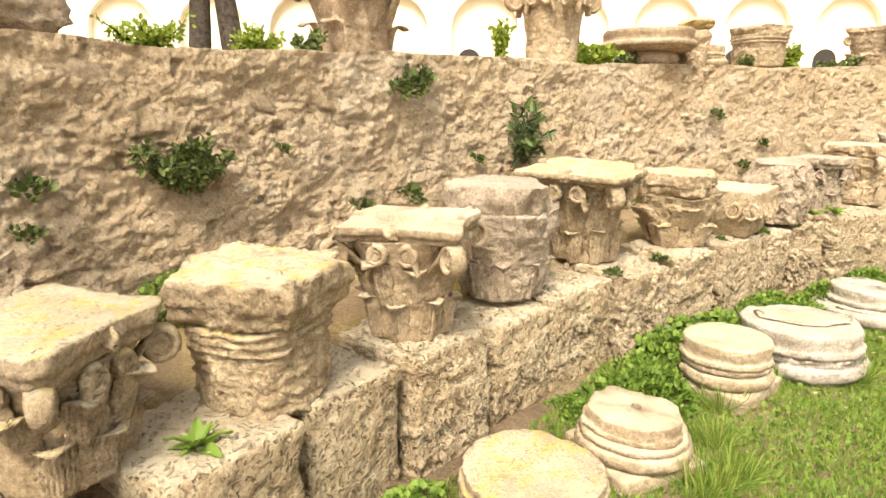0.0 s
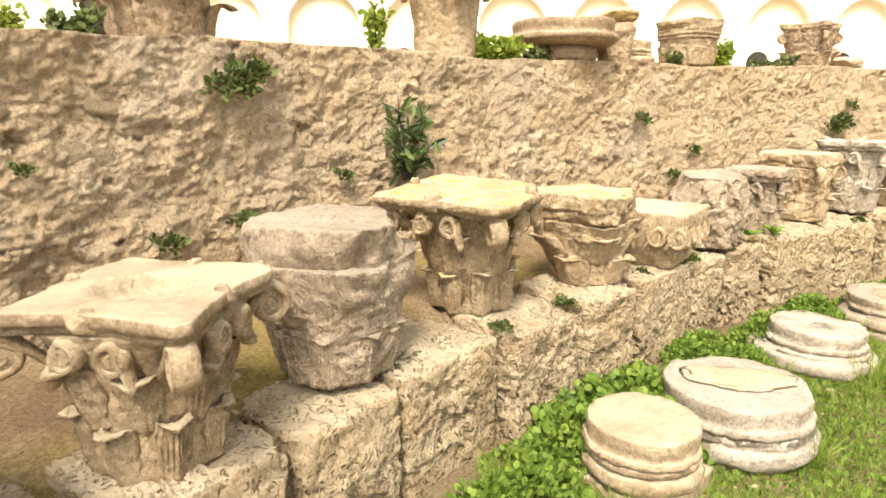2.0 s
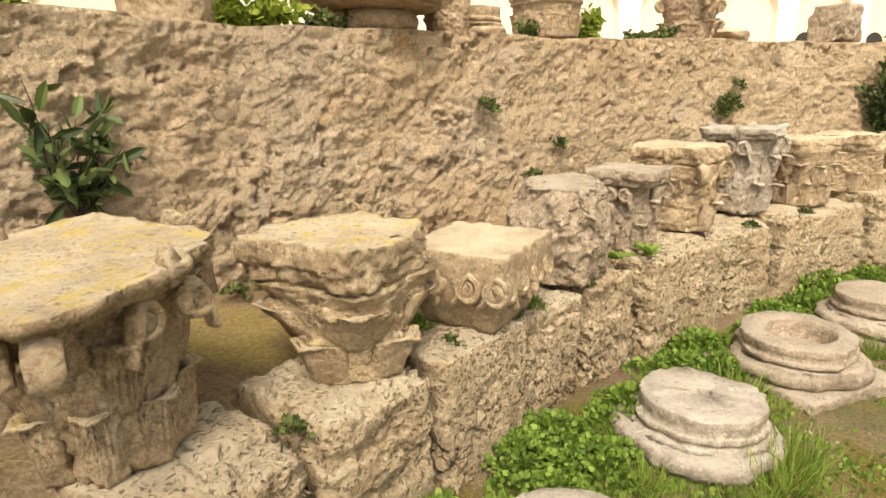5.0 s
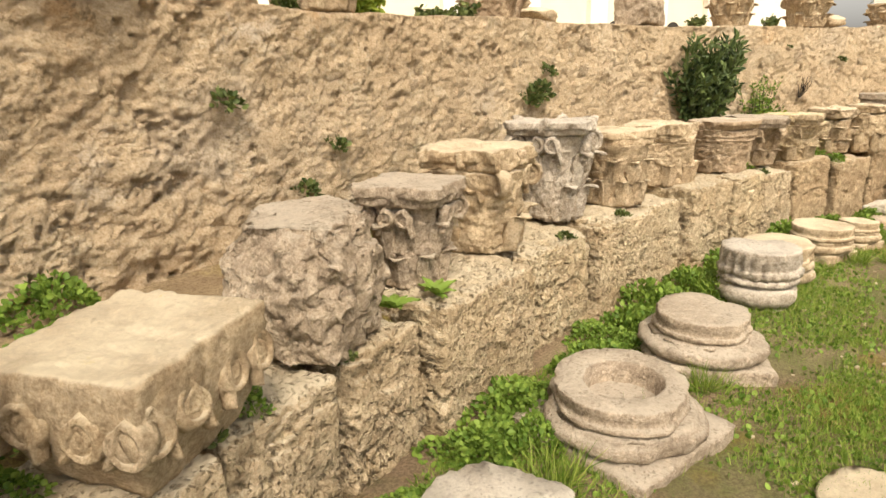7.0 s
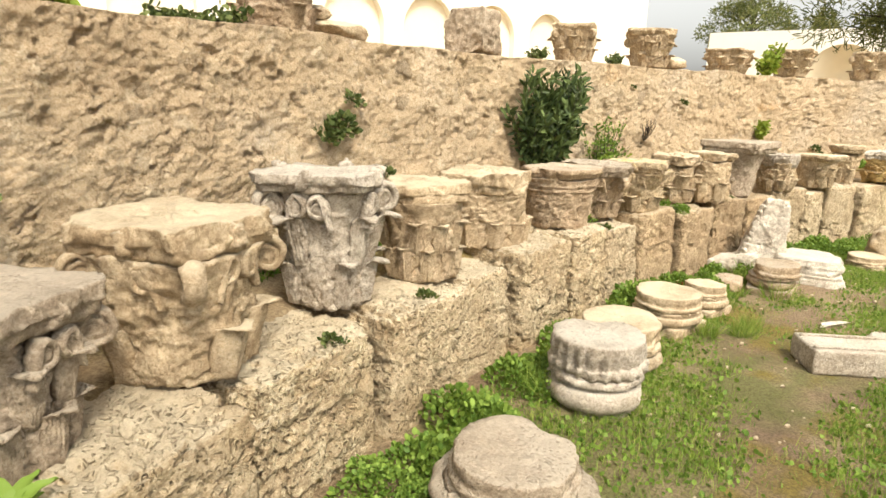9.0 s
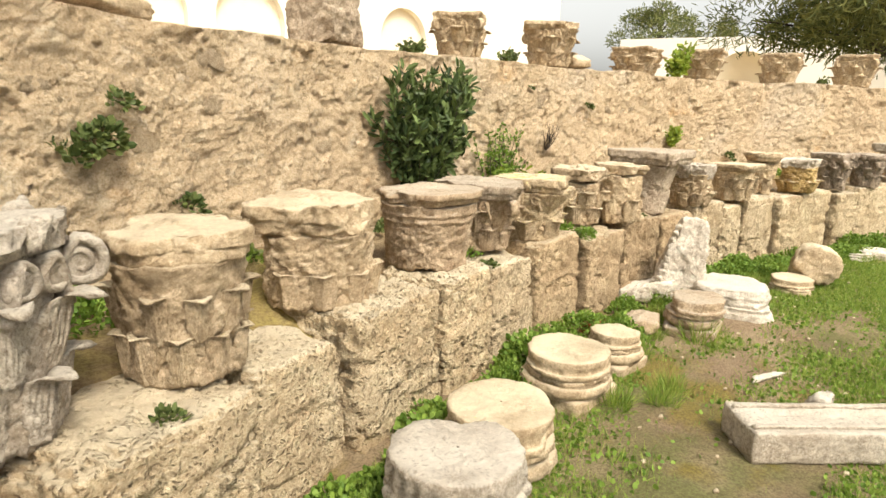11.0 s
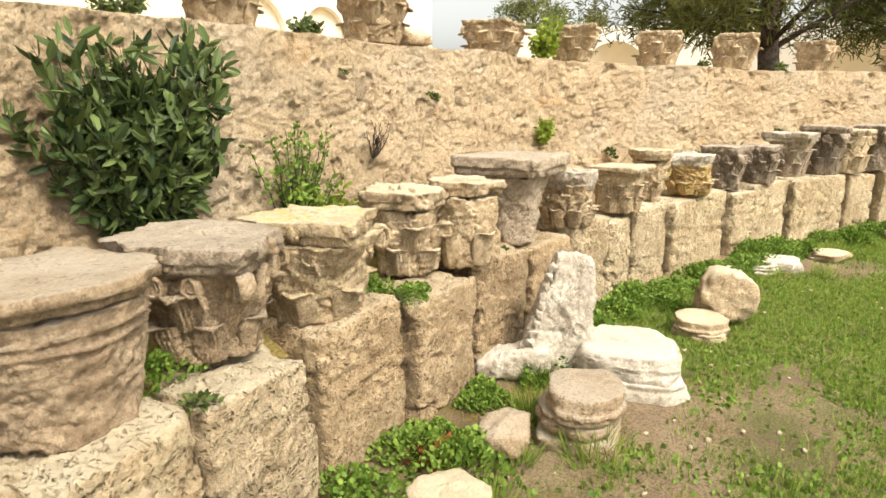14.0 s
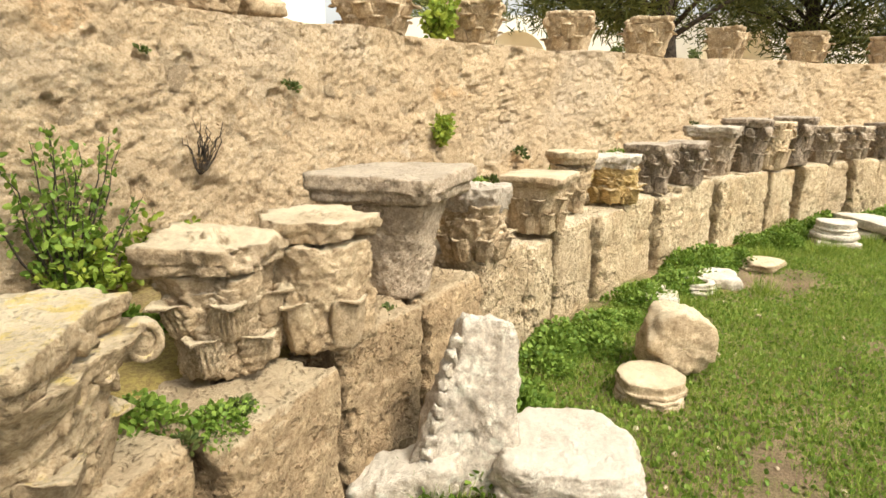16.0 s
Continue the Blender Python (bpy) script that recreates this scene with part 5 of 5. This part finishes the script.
def arcade(x0, k0, k1, y, pitch, half, spring, base, eaves):
    """A whitewashed building with a row of deep blind arches and small arched openings, flat and painted dark."""
    e = thing("arcaded_building", pose(0, y, 0), "long whitewashed building with a row of cream blind arches", "building")
    xs0, xs1 = x0 + pitch * (k0 - 0.5), x0 + pitch * (k1 + 2.2)
    pieces = []
    na = 20
    for k in range(k0, k1 + 1):
        c, l, r = x0 + pitch * k, x0 + pitch * (k - 0.5), x0 + pitch * (k + 0.5)
        arch = [(c - half * math.cos(np.pi * i / na), spring + half * math.sin(np.pi * i / na)) for i in range(na + 1)]
        pts = [(c - half, base)] + arch + [(c + half, base)]
        outer = [(l, base)] + [(l + (r - l) * i / na, eaves) for i in range(na + 1)] + [(r, base)]
        V = [(px, 0, pz) for px, pz in pts] + [(px, 0, pz) for px, pz in outer] + [(px, 0.28, pz) for px, pz in pts]
        n = len(pts)
        F = [[i, i + 1, n + i + 1, n + i][::-1] for i in range(n - 1)] + [[i + 1, i, 2 * n + i, 2 * n + i + 1][::-1] for i in range(n - 1)]
        put("bay", V, F, M_WHITEWASH, e, smooth=False)
        me = [(px, 0.28, pz) for px, pz in pts]
        put("blind_arch", np.array(me), [list(range(n))[::-1]], M_CREAM, e, smooth=False)
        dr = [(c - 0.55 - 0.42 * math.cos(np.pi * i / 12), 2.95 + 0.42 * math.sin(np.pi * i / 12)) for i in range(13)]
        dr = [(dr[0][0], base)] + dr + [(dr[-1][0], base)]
        # flat panel in dark paint stands for the shade inside the arch
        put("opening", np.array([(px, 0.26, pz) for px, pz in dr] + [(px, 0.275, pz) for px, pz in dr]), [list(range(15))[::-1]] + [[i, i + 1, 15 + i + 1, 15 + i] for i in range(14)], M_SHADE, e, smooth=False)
    xe = x0 + pitch * (k1 + 0.5)
    pieces.append(([(xe, 0, base), (xs1, 0, base), (xs1, 0, eaves), (xe, 0, eaves)], [[0, 1, 2, 3]]))
    pieces.append(([(xs1, 0, base), (xs1, 9, base), (xs1, 9, eaves), (xs1, 0, eaves)], [[0, 1, 2, 3]]))
    pieces.append(([(xs0, 0, base), (xs0, 9, base), (xs0, 9, eaves), (xs0, 0, eaves)], [[3, 2, 1, 0]]))
    for V, F in pieces:
        put("wall", V, F, M_WHITEWASH, e, smooth=False)
    V, F = box_pts(xs1 - xs0 + 0.5, 9.6, 0.3, (2, 2, 2), 0.02)
    put("roof", V + ((xs0 + xs1) / 2, 4.6, eaves), F, M_WHITEWASH, e, smooth=False)
    return e


arcade(14.5, -10, 3, 23.0, 3.25, 1.2, 4.0, 1.7, 9.0)


def vaulted_house(m, w, d, h, label):
    e = thing("white_house", m, label, "building")
    V, F = box_pts(w, d, h, (4, 4, 4), 0.05)
    put("wall", V, F, M_WHITEWASH, e, smooth=False)
    prof = [(1.6 * math.cos(a), 1.6 * math.sin(a)) for a in np.linspace(0, np.pi, 17)]
    V = [(x, -d / 2 - 0.6, z + 1.2) for x, z in prof] + [(x, d / 2 + 0.1, z + 1.2) for x, z in prof] + [(1.6, -d / 2 - 0.6, 0), (-1.6, -d / 2 - 0.6, 0)]
    F = [[i, i + 1, 17 + i + 1, 17 + i] for i in range(16)] + [list(range(17)) + [35, 34]]
    put("vault", V, F, M_CREAM, e)
    return e


vaulted_house(pose(42, 17.4, 1.85, 0, 0, -72), 13, 7, 3.6, "low white house with a cream vault")
vaulted_house(pose(44, 6.0, 1.85, 0, 0, -88), 11, 7, 3.4, "low white house with a cream vault behind the trees")


def tree(name, m, height, crown_z, crown_r, mat, label, seed, puffs=26, per=420, leaf=0.28, trunk=0.2, flat=0.6, width=0.12, lean=0.04):
    """A tree: tapered trunk, limbs to each clump, and many needles or leaves in uneven clumps."""
    e = thing(name, m, label, "tree")
    rg = np.random.RandomState(seed)
    s = np.linspace(0, 1, 10)
    path = np.c_[lean * height * s ** 2 + 0.02 * np.sin(s * 7) * height * 0.3, 0.03 * height * np.sin(s * 4), height * 0.86 * s]
    V, F = tube(path, trunk * (1.15 - 0.8 * s), 10)
    put("trunk", V, F, M_BARK, e)
    pos, dr, sz, woods = [], [], [], []
    for k in range(puffs):
        a, r = rg.uniform(0, 2 * np.pi), crown_r * math.sqrt(rg.uniform(0.03, 1))
        z = crown_z + (height - crown_z) * rg.uniform(0, 1) * (1 - 0.5 * (r / crown_r) ** 2)
        c = np.array((r * math.cos(a) + path[-1, 0] * 0.6, r * math.sin(a), z))
        z0 = max(crown_z * 0.75, z - r * 0.6) / (height * 0.86)
        st = np.array([np.interp(min(z0, 0.98), s, path[:, i]) for i in range(3)])
        q = np.linspace(0, 1, 6)[:, None]
        woods.append(tube(st * (1 - q) + c * q + np.array((0, 0, 0.25)) * np.sin(q * np.pi), np.linspace(trunk * 0.32, 0.015, 6), 5))
        size = crown_r * rg.uniform(0.2, 0.36)
        n = rg.normal(size=(per, 3))
        n = n / np.linalg.norm(n, axis=1, keepdims=True) * rg.uniform(0.25, 1, (per, 1)) ** 0.5
        P = c + n * size * np.array((1, 1, flat))
        pos.append(P + rg.normal(0, size * 0.12, P.shape))
        dr.append(n + rg.normal(0, 0.6, P.shape) + (0, 0, 0.2))
        sz.append(leaf * rg.uniform(0.6, 1.3, per))
    V, F = joined(woods)
    put("wood", V, F, M_BARK, e)
    o = new("crown", leaf_mesh("crown", np.concatenate(pos), np.concatenate(sz), np.concatenate(dr), mat, "oval", seed, width))
    o.parent = e
    return e


tree("pine_tree", pose(26.5, 7.3, 1.85), 9.0, 1.5, 4.6, M_PINE, "large dark pine tree with drooping boughs", 300, 44, 700, 0.30, 0.27)
tree("pine_tree", pose(31.0, 3.4, 1.85, 0, 0, 70), 9.5, 1.3, 4.4, M_PINE, "dark pine tree behind the wall", 301, 36, 600, 0.30, 0.22)
tree("pine_tree", pose(29.0, -1.0, 1.85, 0, 0, 130), 8.5, 1.0, 4.2, M_PINE, "dark pine tree behind the wall", 302, 34, 600, 0.30, 0.28)
tree("olive_tree", pose(45.0, 24.5, 1.85), 6.8, 3.2, 2.9, M_PINE, "thin grey-green tree beyond the white building", 303, 24, 320, 0.24, 0.2, 0.8, 0.25)
tree("olive_tree", pose(53.0, 24.0, 1.85), 6.6, 3.6, 2.4, M_PINE, "thin grey-green tree beyond the white building", 304, 18, 260, 0.24, 0.2, 0.8, 0.25)
tree("pine_tree", pose(-5.4, 14.0, 1.85), 9.5, 3.6, 3.0, M_LAUREL, "dark-trunked tree in front of the arcaded building", 305, 24, 420, 0.25, 0.22)
tree("pine_tree", pose(-4.6, 14.3, 1.85, 0, 0, 90), 9.8, 3.8, 2.8, M_LAUREL, "dark-trunked tree in front of the arcaded building", 306, 22, 420, 0.25, 0.24)

# ---- grass ----


def scatter_grass(name, count, o0, o1, th0, th1, size, seed, cut, mat, label, width=0.06, shape="blade", up=1.6):
    rg = np.random.RandomState(seed)
    A, O = np.radians(rg.uniform(th0, th1, count)), rg.uniform(o0, o1, count)
    P = np.c_[CX + (RAD + O) * np.sin(A), CY + (RAD + O) * np.cos(A)]
    mask = fbm(np.c_[P, 0 * A], 0.8, 4, 401) + 0.35 * fbm(np.c_[P, 0 * A], 3.2, 2, 402) + 0.25 * (O > -0.75) - 0.38 * np.exp(-((O + 1.38) / 0.24) ** 2) * np.clip((np.degrees(A) + 24) / 6, 0, 1) * np.clip((14 - np.degrees(A)) / 8, 0, 1) + 0.25 * np.exp(-((np.degrees(A) + 15) / 6) ** 2) * (O > -1.3)
    P = P[mask + rg.normal(0, 0.22, count) > cut]
    n = len(P)
    h = lawn_height(P)
    dirs = np.c_[rg.normal(0, 0.6, (n, 2)), np.full(n, up)]
    ob = new(name, leaf_mesh(name, np.c_[P, h - 0.004], size * rg.uniform(0.4, 1.4, n), dirs, mat, shape, seed, width))
    return tagged(ob, label, "grass", kind="stuff")


scatter_grass("grass", 400000, -2.5, -0.08, -50, 40, 0.048, 410, -0.13, M_GRASS, "short bright green grass in patches")
scatter_grass("grass_far", 120000, -7.0, -2.5, -40, 60, 0.065, 412, -0.05, M_GRASS, "short bright green grass further off", 0.12)
scatter_grass("clover", 130000, -2.6, -0.08, -50, 40, 0.024, 411, -0.2, M_CLOVER, "low clover and small weeds between the grass", 0.8, "oval", 0.8)

# litter: pine needles on the terrace, chips of stone on the trodden earth
rg = np.random.RandomState(430)
n = 9000
A, O = np.radians(rg.uniform(-56, 40, n)), rg.uniform(0.42, 1.25, n)
P = np.c_[CX + (RAD + O) * np.sin(A), CY + (RAD + O) * np.cos(A), 0.62 + 0.0024 * np.degrees(A) - 0.045 + 0.07 * O + rg.uniform(0, 0.022, n)]
keep = fbm(P, 1.1, 3, 431) > -0.1
P = P[keep]
D = np.c_[rg.normal(0, 1, (len(P), 2)), rg.normal(0, 0.15, len(P))]
tagged(new("pine_needles", leaf_mesh("pine_needles", P, 0.07 * rg.uniform(0.5, 1.3, len(P)), D, M_DRY, "blade", 432, 0.03)), "dry brown needles strewn on the terrace earth", "needles", kind="stuff")
chips_ = []
for k in range(260):
    d, o, sz = rg.uniform(-44, 18), rg.uniform(-2.0, -0.5), rg.uniform(0.008, 0.03)
    V, F = rock(sz * 1.5, sz, sz * 0.7, 900 + k, 0.2, 5)
    p = polar(d, o)
    chips_.append((V + (p.x, p.y, float(lawn_height(np.array([[p.x, p.y]]))[0]) - 0.003), F))
tagged(put("gravel", *joined(chips_), M_TAN), "loose stone chips on the trodden earth", "gravel", kind="stuff")
for d, o in ((-4.6, -0.22), (-3.9, -0.3)):
    plant("red_weed", clump(60, 0.09, 0.07, 0.045, M_REDLEAF, 440 + int(-d), width=0.6), Matrix.Translation(polar(d, o, 0)), "low weed with dark red leaves by the ledge")

# rubble stones bedded in the wall, nearest stretch
STONES = [mesh_of("stone", *rock(1, 0.45, 0.62, 500 + k, 0.14, 9), M_RUBBLE) for k in range(8)]
rng = random.Random(77)
for k in range(290):
    d, z = rng.uniform(-58, 16), rng.uniform(0.66, 1.66)
    s = rng.uniform(0.05, 0.17)
    o = new("stone", STONES[k % 8])
    o.parent = wall
    o.matrix_basis = Matrix.Translation(polar(d, WALL_OFF + 0.018 + 0.06 * s, z)) @ pose(0, 0, 0, 0, rng.uniform(-25, 25), -d) @ Matrix.Diagonal((s, s * rng.uniform(0.3, 0.45), s * rng.uniform(0.7, 1.3), 1))
